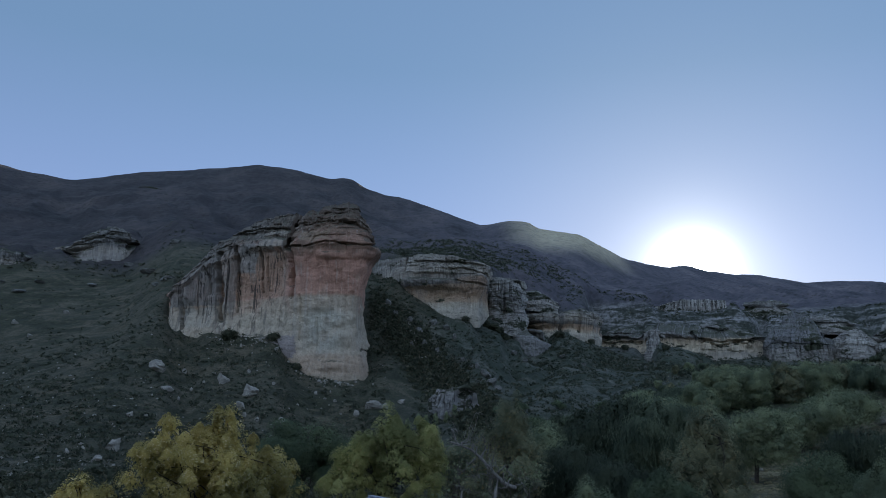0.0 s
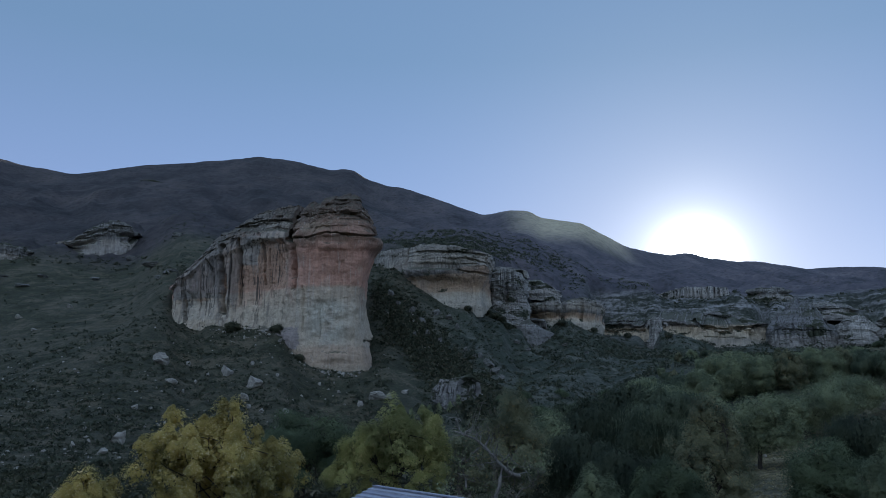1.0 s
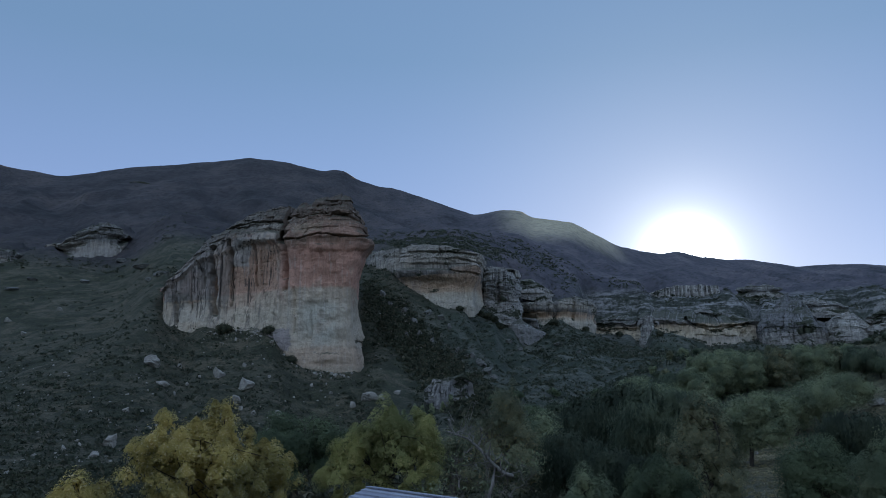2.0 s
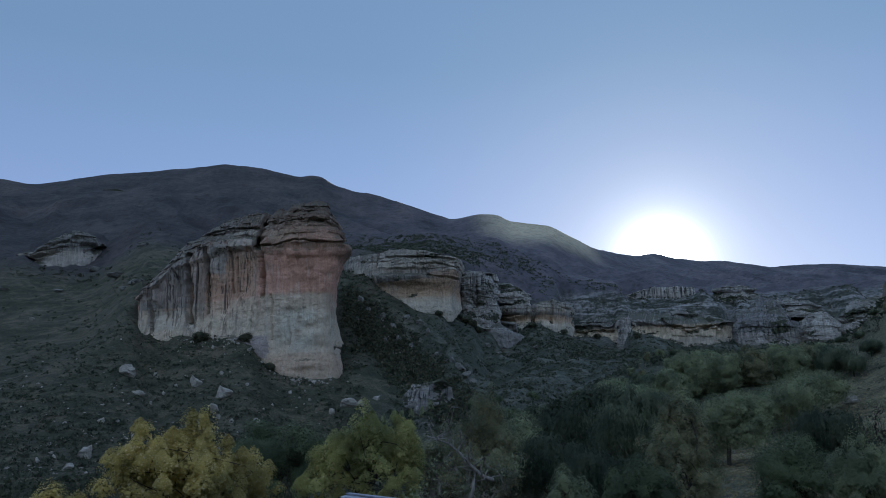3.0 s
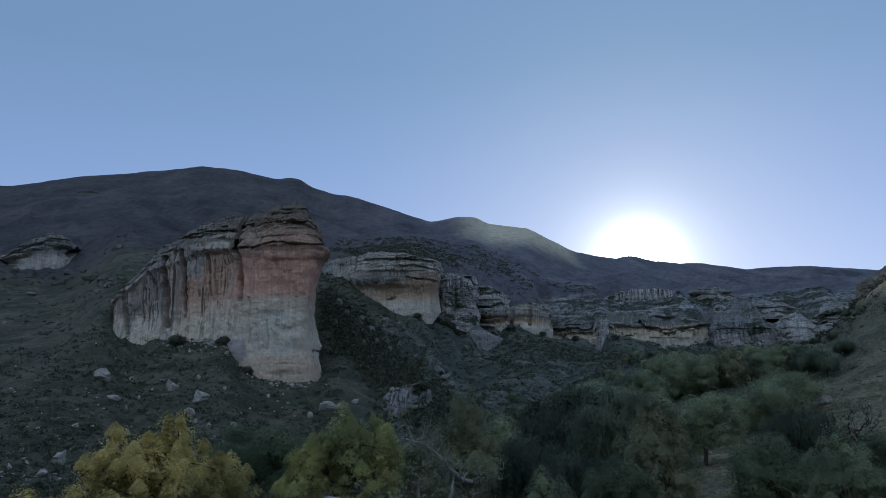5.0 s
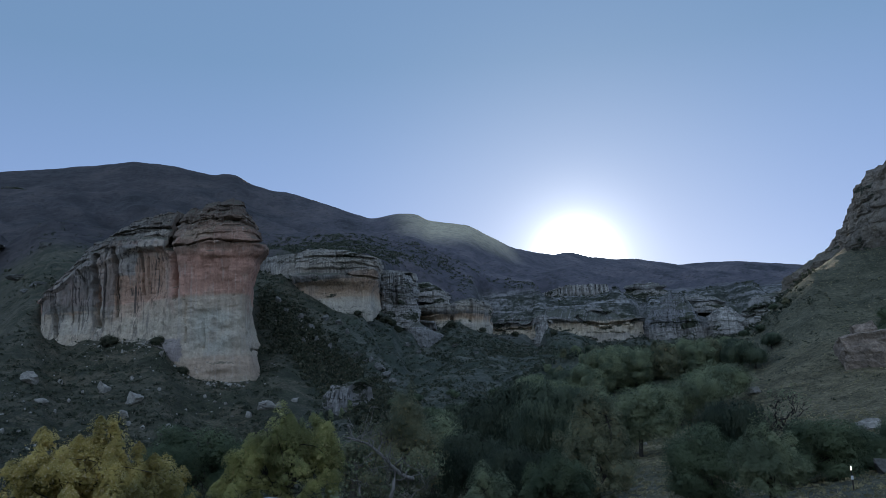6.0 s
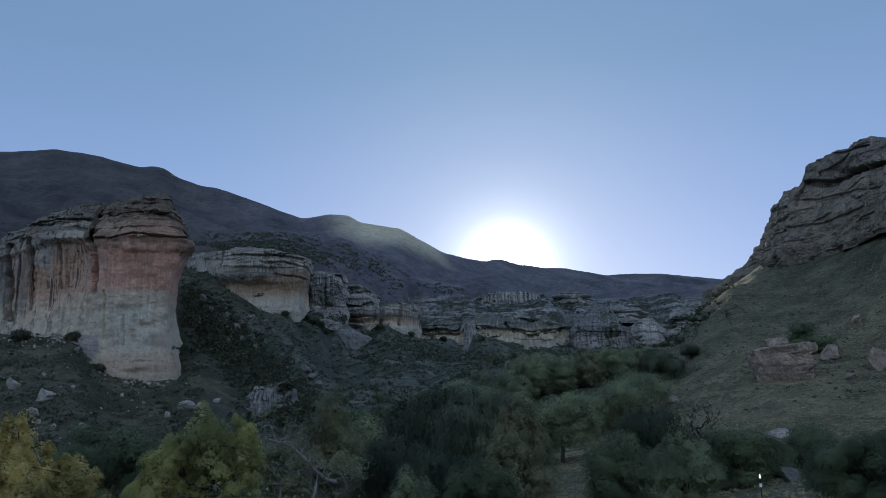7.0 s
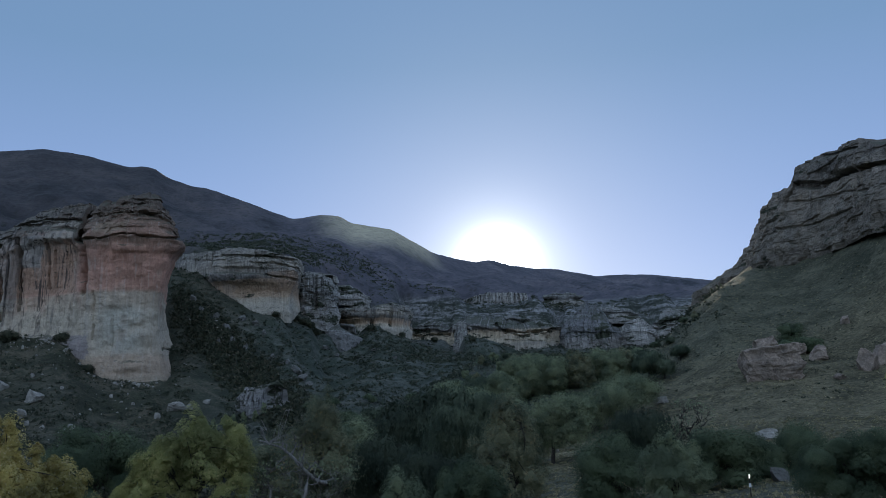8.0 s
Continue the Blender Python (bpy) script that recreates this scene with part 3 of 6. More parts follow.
def cliff(name, line, profile, cols, rows, back, seed, material, label, flute=1.2, beds=1.0, cracks=(), ledges=(), lift=0.0, sink=6.0, rag=1.0, bed_from=-1.0, thick=3.0, wide=6.0, split=0.62, names=("lower_wall", "upper_wall", "top"), joints=0.6, massive=0.0, feats=(), rough=1.0):
    """A rock face along line: (x, y, foot, top) from its left end to its right one as seen from the valley.
    profile(h, s): metres that the face stands out at the share h of its height and s of its length; cracks: (bearing, width, depth, lowest h);
    ledges: (h, depth, thickness) of gaps between the beds; feats: slots along (bearing, height angle) lines and bulges, see shaped(); back: how far the top runs into the hill, lift: its rise."""
    p, u = resample(line, cols)
    tx, ty = np.gradient(p[:, 0]), np.gradient(p[:, 1])
    ln = np.hypot(tx, ty)
    nx, ny = ty / ln, -tx / ln  # towards the valley
    k = 9
    pad = lambda a: np.convolve(np.pad(a, k, mode="edge"), np.ones(2 * k + 1) / (2 * k + 1), "valid")
    nx, ny = pad(nx), pad(ny)
    share = u / u[-1]
    turn = np.degrees(np.arctan2(p[:, 0], p[:, 1]))
    top = p[:, 3] + rag * (0.9 * fbm(u / 9, 0, 0, 3, seed + 1) + 0.9 * _hash(np.floor(u / 6.5 + vnoise(u / 9, 0, 0, seed)).astype(np.int64), 0 * u.astype(np.int64), 0 * u.astype(np.int64), seed))
    notch = 0 * u
    for at, width, depth, low in cracks:
        if depth > 4:
            notch = notch + 1.1 * depth * np.exp(-((turn - at) * radians(1) * np.hypot(p[:, 0], p[:, 1]) / (1.1 * width)) ** 4)
    top = top - np.minimum(notch, 3.5)
    foot = p[:, 2] - sink
    h = np.linspace(0, 1, rows)
    H, U = np.meshgrid(h, u, indexing="ij")
    S, T = np.broadcast_to(share, H.shape), np.broadcast_to(turn, H.shape)
    Z = foot + (top - foot) * H
    true_h = np.clip((Z - p[:, 2]) / np.maximum(top - p[:, 2], 1), 0, 1)
    out = profile(true_h, S)
    warp = 1.6 * fbm(U / 30, Z / 30, 0, 2, seed + 6)
    b1, r1, f1 = blocks(U, Z + warp, thick, wide, seed + 20)
    b2, r2, f2 = blocks(U, Z + warp, thick * 0.37, wide * 0.5, seed + 30)
    much = np.clip((true_h - bed_from) / 0.12, 0.08 if massive else 0.12, 1)
    out = out + 2.2 * flute * fbm(U / 26, Z / 70, 0, 3, seed + 3) + 0.55 * flute * fbm(U / 5.5, Z / 30, 0, 3, seed + 4) + 0.5 * rough * fbm(U / 7, Z / 6, 0, 4, seed + 46, 0.55)
    out = out + 0.28 * fbm(U / 2.4, Z / 9, 0, 4, seed + 5, 0.55) + 0.4 * much * fbm(U / 3, Z / 2.6, 0, 4, seed + 45, 0.6)
    out = out + beds * much * (0.75 * b1 + 0.7 * r1 + 0.3 * b2 + 0.25 * r2)
    calm = 1 - massive * np.clip((T + 11.2) / 0.8, 0, 1)
    # upright joints where a slow noise changes sign
    j = vnoise(U / 8, Z / 90 + 0.2 * vnoise(U / 20, Z / 30, 0, seed), 0, seed + 41)
    j2 = vnoise(U / 3.6, Z / 40, 0, seed + 43)
    out = out - calm * joints * (1.8 * np.exp(-(j / 0.055) ** 2) + 0.7 * np.exp(-(j2 / 0.07) ** 2) * (vnoise(U / 25, Z / 25, 0, seed + 44) > 0))
    dist = np.hypot(p[:, 0], p[:, 1])
    cut = 0 * out  # clefts run straight into the hill
    for at, width, depth, low in cracks:
        dx = (T - at) * radians(1) * dist + 0.45 * fbm(Z / 16, at * 50, 0, 3, seed + 9)
        cut = cut + depth * np.exp(-(dx / width) ** 4) * np.clip((true_h - low) / 0.12, 0, 1) * (np.clip((0.80 - true_h) / 0.06, 0.15, 1) if massive and low < 0.7 else 1)
    for at, depth, gap in ledges:
        dz = (true_h - at + 0.018 * fbm(U / 22, at * 40, 0, 2, seed + 10)) / gap
        out = out - depth * np.exp(-dz ** 2) * np.clip(0.45 + 1.3 * vnoise(U / 21, at * 31, 0, seed + 12), 0, 1)
    if feats:
        out = out + shaped(T, np.degrees(np.arctan2(Z - EYE, dist)), dist, U, Z, feats, seed)
    X = p[:, 0] * (1 + cut / dist) + nx * out
    Y = p[:, 1] * (1 + cut / dist) + ny * out
    V = [np.stack([X, Y, Z], -1)]
    nb = 14
    for j in range(1, nb + 1):
        f = j / nb
        e = f * back
        zz = top + lift * f + (0.9 * rag * fbm(U[-1] / 7, e / 7, 0, 3, seed + 11)) * min(1, 3 * f) - (f > 0.99) * 6
        V.append(np.stack([X[-1] - nx * e, Y[-1] - ny * e, zz], -1)[None])
    V = np.concatenate(V)
    root = tagged(new(name), label, "cliff")
    cut = int(rows * (split * 0.94 + 0.06))
    for nm, a, b in ((names[0], 0, cut + 1), (names[1], cut, rows), (names[2], rows - 1, V.shape[0])):
        part(nm, mesh_of(nm, V[a:b].reshape(-1, 3), grid_faces(b - a, cols), smooth=False), material, root)
    return root


def line_of(rows):
    """(bearing, distance, foot angle, top angle) to the places of a cliff's line."""
    out = []
    for az, r, foot, top in rows:
        q = bearing(az, r)
        out.append((q.x, q.y, EYE + r * math.tan(radians(foot)), EYE + r * math.tan(radians(top))))
    return out


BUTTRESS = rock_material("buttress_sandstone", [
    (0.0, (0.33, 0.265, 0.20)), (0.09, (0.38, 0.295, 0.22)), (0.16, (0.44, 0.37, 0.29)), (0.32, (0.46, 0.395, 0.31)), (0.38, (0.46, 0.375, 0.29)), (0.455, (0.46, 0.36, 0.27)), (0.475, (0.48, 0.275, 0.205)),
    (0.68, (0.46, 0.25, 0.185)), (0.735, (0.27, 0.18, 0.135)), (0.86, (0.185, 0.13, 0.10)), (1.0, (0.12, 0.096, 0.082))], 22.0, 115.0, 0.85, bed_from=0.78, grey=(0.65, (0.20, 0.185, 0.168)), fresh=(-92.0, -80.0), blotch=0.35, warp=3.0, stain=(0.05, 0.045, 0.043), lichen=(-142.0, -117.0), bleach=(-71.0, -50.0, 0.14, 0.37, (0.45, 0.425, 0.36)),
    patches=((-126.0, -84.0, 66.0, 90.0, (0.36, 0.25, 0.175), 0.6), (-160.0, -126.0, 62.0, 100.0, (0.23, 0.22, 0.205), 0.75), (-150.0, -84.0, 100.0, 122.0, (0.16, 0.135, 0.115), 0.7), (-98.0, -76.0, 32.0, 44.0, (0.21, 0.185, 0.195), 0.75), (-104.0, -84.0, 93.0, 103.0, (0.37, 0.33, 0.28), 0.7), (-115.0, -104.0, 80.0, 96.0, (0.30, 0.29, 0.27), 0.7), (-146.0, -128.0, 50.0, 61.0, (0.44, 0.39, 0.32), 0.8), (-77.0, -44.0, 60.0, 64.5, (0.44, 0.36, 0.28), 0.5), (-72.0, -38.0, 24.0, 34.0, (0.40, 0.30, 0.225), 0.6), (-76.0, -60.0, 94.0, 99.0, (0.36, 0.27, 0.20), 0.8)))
TAN = [(0.0, (0.36, 0.325, 0.27)), (0.08, (0.47, 0.42, 0.345)), (0.20, (0.46, 0.38, 0.29)), (0.28, (0.43, 0.30, 0.205)), (0.44, (0.37, 0.27, 0.195)), (0.455, (0.14, 0.125, 0.115)), (0.52, (0.16, 0.15, 0.14)), (0.66, (0.40, 0.35, 0.29)), (0.80, (0.33, 0.30, 0.26)), (1.0, (0.28, 0.26, 0.235))]
ASH = [(0.0, (0.34, 0.32, 0.30)), (0.3, (0.42, 0.395, 0.37)), (0.5, (0.27, 0.265, 0.26)), (0.75, (0.36, 0.35, 0.335)), (1.0, (0.30, 0.29, 0.27))]
DUSK = [(0.0, (0.20, 0.195, 0.19)), (0.4, (0.32, 0.315, 0.31)), (0.7, (0.24, 0.235, 0.23)), (1.0, (0.27, 0.26, 0.25))]
CREAM = [(0.0, (0.36, 0.32, 0.27)), (0.08, (0.52, 0.45, 0.355)), (0.30, (0.55, 0.455, 0.34)), (0.50, (0.52, 0.41, 0.30)), (0.58, (0.17, 0.155, 0.145)), (0.66, (0.27, 0.26, 0.25)), (1.0, (0.22, 0.215, 0.205))]
MASSIF = [(0.0, (0.30, 0.28, 0.26)), (0.28, (0.34, 0.32, 0.30)), (0.36, (0.19, 0.188, 0.19)), (0.7, (0.20, 0.198, 0.205)), (1.0, (0.18, 0.178, 0.18))]
PILLAR = [(0.0, (0.30, 0.28, 0.26)), (0.5, (0.46, 0.44, 0.41)), (1.0, (0.36, 0.345, 0.325))]
HILL = [(0.0, (0.21, 0.18, 0.145)), (0.5, (0.25, 0.215, 0.175)), (0.8, (0.28, 0.235, 0.19)), (1.0, (0.20, 0.175, 0.15))]
LEDGE = [(0.0, (0.30, 0.275, 0.25)), (0.34, (0.35, 0.31, 0.265)), (0.44, (0.17, 0.16, 0.15)), (1.0, (0.20, 0.195, 0.185))]


def buttress_profile(h, s):
    prow = np.clip((s - 0.50) / 0.10, 0, 1)
    east = np.clip((s - 0.60) / 0.06, 0, 1)
    foot = 6.0 * np.clip(1 - h / 0.30, 0, 1) ** 2
    front = foot + np.interp(h, (0, 0.46, 0.58, 0.68, 0.735, 0.75, 0.80, 0.88, 0.94, 1.0), (0, -1.0, 0.2, 1.4, 3.2, 4.6, 3.6, 3.0, 0.5, -5.0))
    side = foot + np.interp(h, (0, 0.46, 0.58, 0.66, 0.71, 0.745, 0.77, 0.80, 0.87, 0.89, 0.93, 1.0), (0, -1.4, 0.6, 2.4, 4.6, 7.4, 7.0, 3.4, 3.2, 1.2, -0.6, -5.0))
    left = 0.5 * foot + np.interp(h, (0, 0.5, 0.68, 0.72, 0.80, 0.86, 0.90, 1.0), (0, 0, 0.6, 2.4, 0.8, -1.0, -3.5, -8.0))
    return prow * (east * side + (1 - east) * front) + (1 - prow) * left


def alcove(deep, at=0.28, wide=0.16, lean=2.0):
    def shape(h, s):
        return -deep * np.exp(-((h - at) / wide) ** 2) * np.clip(0.65 + 0.7 * np.sin(s * 9.0), 0.15, 1) + lean * (0.5 - h) - 3.0 * np.clip((h - 0.8) / 0.2, 0, 1) ** 2
    return shape


BUTTRESS_LINE = [
    (-18.6, 560, 7.0, 9.0), (-19.2, 515, 6.5, 8.6), (-19.5, 482, 5.9, 8.3), (-19.3, 469, 5.4, 8.7), (-18.8, 462, 5.0, 9.4), (-18.1, 458, 4.6, 10.2), (-17.5, 456, 4.6, 11.3), (-16.9, 453, 5.0, 11.9), (-16.2, 450, 5.0, 12.2), (-15.4, 446, 4.8, 12.8), (-14.9, 444, 4.8, 13.3), (-14.2, 440, 4.8, 13.65), (-13.0, 432, 5.0, 14.1), (-11.9, 422, 4.6, 14.3), (-11.3, 417, 3.8, 14.3),
    (-10.6, 411, 3.1, 14.55), (-9.7, 408, 2.6, 14.75), (-8.4, 404, 2.25, 15.1), (-7.4, 402, 2.15, 15.25), (-6.7, 401, 2.1, 15.25), (-6.1, 404, 2.3, 15.0), (-5.75, 418, 2.5, 14.4), (-5.7, 450, 3.5, 13.8), (-5.8, 520, 6.5, 12.5)]
BUTTRESS_FEATS = (
    ("slot", ((-16.35, 10.8), (-16.2, 9.0), (-16.05, 7.2), (-15.9, 6.2)), 1.5, 7.0), ("slot", ((-18.85, 9.0), (-18.75, 7.0), (-18.5, 5.4)), 0.8, 4.6), ("slot", ((-15.15, 11.4), (-15.0, 9.0), (-14.8, 6.8)), 0.75, 5.0),
    ("slot", ((-14.95, 10.9), (-14.82, 8.0)), 0.35, 1.8), ("slot", ((-13.45, 11.4), (-13.3, 9.9), (-13.2, 8.3)), 0.45, 2.8), ("slot", ((-12.9, 10.8), (-12.82, 8.6)), 0.35, 1.8), ("slot", ((-12.3, 10.8), (-12.15, 9.9)), 0.3, 1.0),
    ("slot", ((-11.42, 12.2), (-11.2, 11.0), (-11.1, 9.6), (-11.05, 8.2)), 1.1, 6.0), ("bulge", -11.15, 9.2, 0.22, 0.35, -3.0), ("bulge", -12.0, 9.5, 0.6, 1.4, -1.8), ("bulge", -14.0, 11.75, 2.2, 0.45, 2.0), ("bulge", -17.9, 8.6, 0.9, 1.5, 2.2),
    ("slot", ((-17.3, 9.8), (-16.9, 8.9), (-16.8, 8.0)), 0.6, 1.8), ("slot", ((-11.0, 11.7), (-10.0, 11.8), (-8.6, 12.2), (-6.2, 12.0), (-5.0, 12.2)), 0.5, 2.6), ("slot", ((-15.5, 12.4), (-13.8, 12.95), (-12.0, 12.95)), 0.55, 3.0),
    ("slot", ((-10.6, 13.35), (-8.0, 13.75), (-6.8, 13.6)), 0.4, 1.5), ("slot", ((-9.0, 14.3), (-7.6, 14.4)), 0.35, 1.2), ("slot", ((-16.8, 11.2), (-15.6, 11.6)), 0.5, 2.4),
    ("slot", ((-6.0, 4.4), (-5.4, 4.35)), 0.4, 1.4), ("bulge", -12.0, 4.3, 1.4, 0.75, 2.6), ("slot", ((-12.4, 5.0), (-11.6, 3.6)), 0.4, 1.4), ("slot", ((-11.7, 5.0), (-10.9, 3.5)), 0.4, 1.4),
    ("slot", ((-9.2, 6.6), (-9.1, 4.6)), 0.3, 0.8), ("bulge", -15.3, 4.95, 0.3, 0.3, -3.0), ("bulge", -7.4, 6.0, 0.8, 1.2, 1.1), ("bulge", -9.0, 7.6, 0.5, 0.6, 0.8), ("bulge", -8.0, 3.2, 1.0, 0.35, 1.2), ("bulge", -6.6, 8.6, 0.5, 0.9, 0.9), ("bulge", -8.2, 11.2, 1.0, 0.25, 1.6), ("bulge", -6.3, 11.3, 0.4, 0.3, 1.2), ("slot", ((-10.4, 8.2), (-10.3, 5.0)), 0.35, 1.0))
CLIFFS = [
    ("sandstone_cliff", "banded sandstone cliff with a pale hollow under dark ledges", TAN, dict(veg=0.12, grey=(0.3, (0.24, 0.23, 0.215)), bed_from=0.55, warp=1.5, blotch=0.2, patches=((12.0, 34.0, 90.0, 104.0, (0.37, 0.25, 0.175), 0.75), (-30.0, 30.0, 86.0, 92.5, (0.44, 0.30, 0.205), 0.6))),
     [(-5.6, 650, 10.0, 11.0), (-4.6, 620, 9.7, 11.0), (-3.4, 590, 9.6, 11.2), (-2.6, 576, 8.9, 11.4), (-1.0, 566, 8.0, 11.75), (0.6, 560, 7.3, 11.4), (2.0, 556, 6.9, 11.2), (2.9, 556, 6.8, 11.0), (3.3, 572, 7.0, 10.8), (3.5, 640, 8.0, 10.5)],
     lambda h, s: -1.5 * h, 340, 150, 45, 200,
     dict(cracks=((-2.6, 1.2, 3.0, 0.5), (0.3, 0.8, 2.5, 0.75)), lift=3, bed_from=0.62, flute=0.8, beds=0.8, joints=0.25, thick=3.2, wide=9.0, rag=0.8,
          feats=(("bulge", 0.2, 10.55, 3.3, 1.3, 4.0), ("bulge", -0.9, 9.4, 1.9, 0.36, 3.2), ("bulge", 0.6, 8.1, 2.5, 0.8, -3.5), ("bulge", -0.6, 9.95, 1.7, 0.22, -2.5), ("slot", ((-2.0, 11.0), (0.7, 11.05), (2.9, 10.75)), 0.8, 2.6), ("slot", ((0.0, 10.55), (1.6, 10.5), (3.0, 10.2)), 0.6, 2.0),
                 ("slot", ((1.0, 9.75), (2.4, 9.5), (3.2, 9.3)), 0.7, 2.2), ("bulge", -2.3, 9.8, 0.3, 0.8, 3.0), ("bulge", 2.8, 9.4, 0.5, 0.9, 2.5)))),
    ("grey_cliff", "grey weathered sandstone cliff with a rounded foot", ASH, dict(veg=0.3, streak=0.9),
     [(2.8, 660, 7.0, 9.4), (3.4, 628, 6.7, 10.0), (4.2, 622, 6.5, 10.05), (5.2, 622, 6.2, 9.9), (5.8, 628, 6.1, 9.6), (6.1, 660, 6.4, 9.2), (6.2, 720, 7.0, 9.0)],
     alcove(3.0, 0.35, 0.1, 4.0), 200, 110, 30, 210, dict(ledges=((0.3, 2.0, 0.03), (0.55, 2.0, 0.03)), flute=1.8, cracks=((4.6, 1.5, 4.0, 0.2),))),
    ("upper_cliff", "small pale sandstone ledge on the slope", ASH, dict(veg=0.3),
     [(5.6, 745, 8.2, 9.0), (6.3, 735, 8.0, 9.15), (7.2, 730, 7.9, 9.05), (8.2, 732, 7.7, 8.5), (8.7, 760, 7.8, 8.2)],
     alcove(2.0, 0.4, 0.15, 3.0), 150, 60, 20, 220, dict()),
    ("lower_cliff", "low cream sandstone cliff with shaded hollows", TAN, dict(veg=0.10, bed_from=0.6, warp=1.5),
     [(6.0, 720, 5.9, 7.2), (6.9, 705, 5.7, 7.4), (8.2, 700, 5.8, 7.5), (9.4, 705, 6.0, 7.45), (10.4, 712, 5.6, 7.6), (11.3, 722, 5.3, 7.5), (11.7, 750, 5.4, 7.2), (11.9, 800, 6.0, 7.0)],
     alcove(6.0, 0.25, 0.2, 0.0), 260, 80, 25, 230, dict(ledges=((0.52, 3.5, 0.05), (0.78, 1.5, 0.03)), cracks=((8.9, 2.0, 5.0, 0.0), (10.2, 1.5, 4.0, 0.1)), thick=2.6, bed_from=0.6, flute=0.8, joints=0.3, beds=0.7)),
    ("domed_slab", "rounded grey sandstone slab at the cliff foot", DUSK, dict(veg=0.15),
     [(4.9, 655, 5.5, 5.7), (5.3, 632, 5.4, 6.0), (6.0, 622, 5.3, 6.35), (6.7, 622, 5.1, 6.2), (7.5, 630, 5.0, 5.6), (7.9, 655, 5.0, 5.2)],
     lambda h, s: 2 * (1 - h) - 12 * h ** 3, 160, 60, 16, 240, dict(beds=0.12, flute=0.6, sink=12.0, rag=0.5, joints=0.15)),
    ("cream_wall", "long cream sandstone wall under a dark overhanging ledge", CREAM, dict(veg=0.16, streak=0.4, warp=2.5, bed_from=0.6, blotch=0.25, grey=(0.15, (0.27, 0.26, 0.25))),
     [(11.2, 905, 4.9, 5.95), (12.0, 890, 4.85, 6.2), (13.2, 884, 4.8, 6.2), (14.6, 880, 4.8, 6.15), (15.4, 876, 4.7, 6.5), (16.5, 876, 4.6, 6.6), (17.9, 874, 4.2, 6.4), (19.0, 872, 3.8, 6.1), (20.5, 872, 3.9, 6.05), (22.0, 880, 4.1, 6.0), (22.5, 905, 4.3, 5.9), (22.6, 950, 4.6, 5.9)],
     lambda h, s: np.interp(h, (0, 0.1, 0.5, 0.56, 0.60, 0.68, 1.0), (2.0, 0.5, -1.0, -2.0, 2.5, 2.0, -22.0)), 520, 120, 45, 250,
     dict(feats=(("slot", ((17.9, 5.95), (18.4, 5.45), (20.0, 5.2), (22.4, 5.35)), 1.6, 9.0), ("slot", ((11.5, 5.85), (13.2, 5.9), (14.9, 5.85)), 1.5, 7.0), ("slot", ((11.6, 5.2), (12.6, 5.15)), 1.1, 4.0), ("slot", ((13.0, 5.3), (14.6, 5.2)), 1.1, 4.0), ("bulge", 16.4, 5.9, 1.0, 0.3, 4.0), ("bulge", 21.9, 4.6, 0.25, 0.3, -5.0), ("slot", ((18.6, 4.7), (21.4, 4.6)), 0.5, 1.6), ("bulge", 19.4, 5.75, 0.8, 0.3, 3.0)),
          flute=2.2, thick=4.0, wide=14.0, joints=0.4, rag=2.2, bed_from=0.55, beds=1.0, lift=8)),
    ("rock_pillar", "pale grey sandstone pillar before the cream wall", PILLAR, dict(veg=0.15, streak=0.8),
     [(14.7, 885, 3.9, 5.5), (14.9, 860, 3.7, 6.1), (15.35, 855, 3.6, 6.25), (15.8, 860, 3.6, 6.0), (16.0, 885, 3.8, 5.5)],
     lambda h, s: 5.0 * (1 - h) ** 2, 110, 90, 16, 252, dict(flute=1.8, thick=3.0, joints=0.8, beds=0.7)),
    ("grey_massif", "domed grey sandstone massif with dark water stains over its foot", MASSIF, dict(veg=0.34, streak=1.0, warp=3.0, grey=(0.5, (0.19, 0.19, 0.195))),
     [(22.5, 940, 4.9, 6.0), (22.7, 892, 4.1, 5.9), (23.3, 874, 3.9, 6.6), (24.4, 868, 3.85, 6.9), (25.6, 868, 3.85, 6.6), (26.6, 870, 4.0, 6.1), (27.2, 876, 4.1, 5.3), (27.5, 905, 4.3, 5.2)],
     lambda h, s: 2.0 - 26.0 * np.clip(h - 0.36, 0, 1) ** 1.4, 300, 120, 30, 254,
     dict(feats=(("slot", ((22.8, 5.0), (24.0, 5.1), (25.4, 4.95), (27.0, 4.95)), 0.8, 2.5), ("slot", ((26.2, 6.6), (26.6, 5.8), (27.1, 5.2)), 3.0, 4.0), ("bulge", 25.6, 5.6, 0.6, 0.5, 5.0), ("bulge", 23.8, 5.7, 0.7, 0.5, 4.0)) + tuple(("slot", ((22.9 + 0.34 * k, 4.9), (22.95 + 0.34 * k + 0.1 * math.sin(3 * k), 4.2 + 0.2 * math.sin(7 * k))), 0.9, 2.2) for k in range(13)),
          flute=3.4, thick=8.0, wide=16.0, joints=0.4, rag=3.0, beds=0.55, lift=8)),
    ("pale_buttress", "pale rounded sandstone buttress in the cliff line", PILLAR, dict(veg=0.10, streak=0.5),
     [(26.7, 910, 4.4, 5.3), (27.1, 880, 4.2, 5.5), (27.6, 874, 4.2, 5.75), (28.2, 868, 4.2, 6.0), (28.9, 872, 4.3, 5.7), (29.3, 905, 4.5, 5.4)],
     lambda h, s: 4.0 * (1 - h) - 8.0 * np.clip(h - 0.6, 0, 1), 130, 80, 20, 256, dict(flute=1.8, thick=3.5, joints=0.5)),
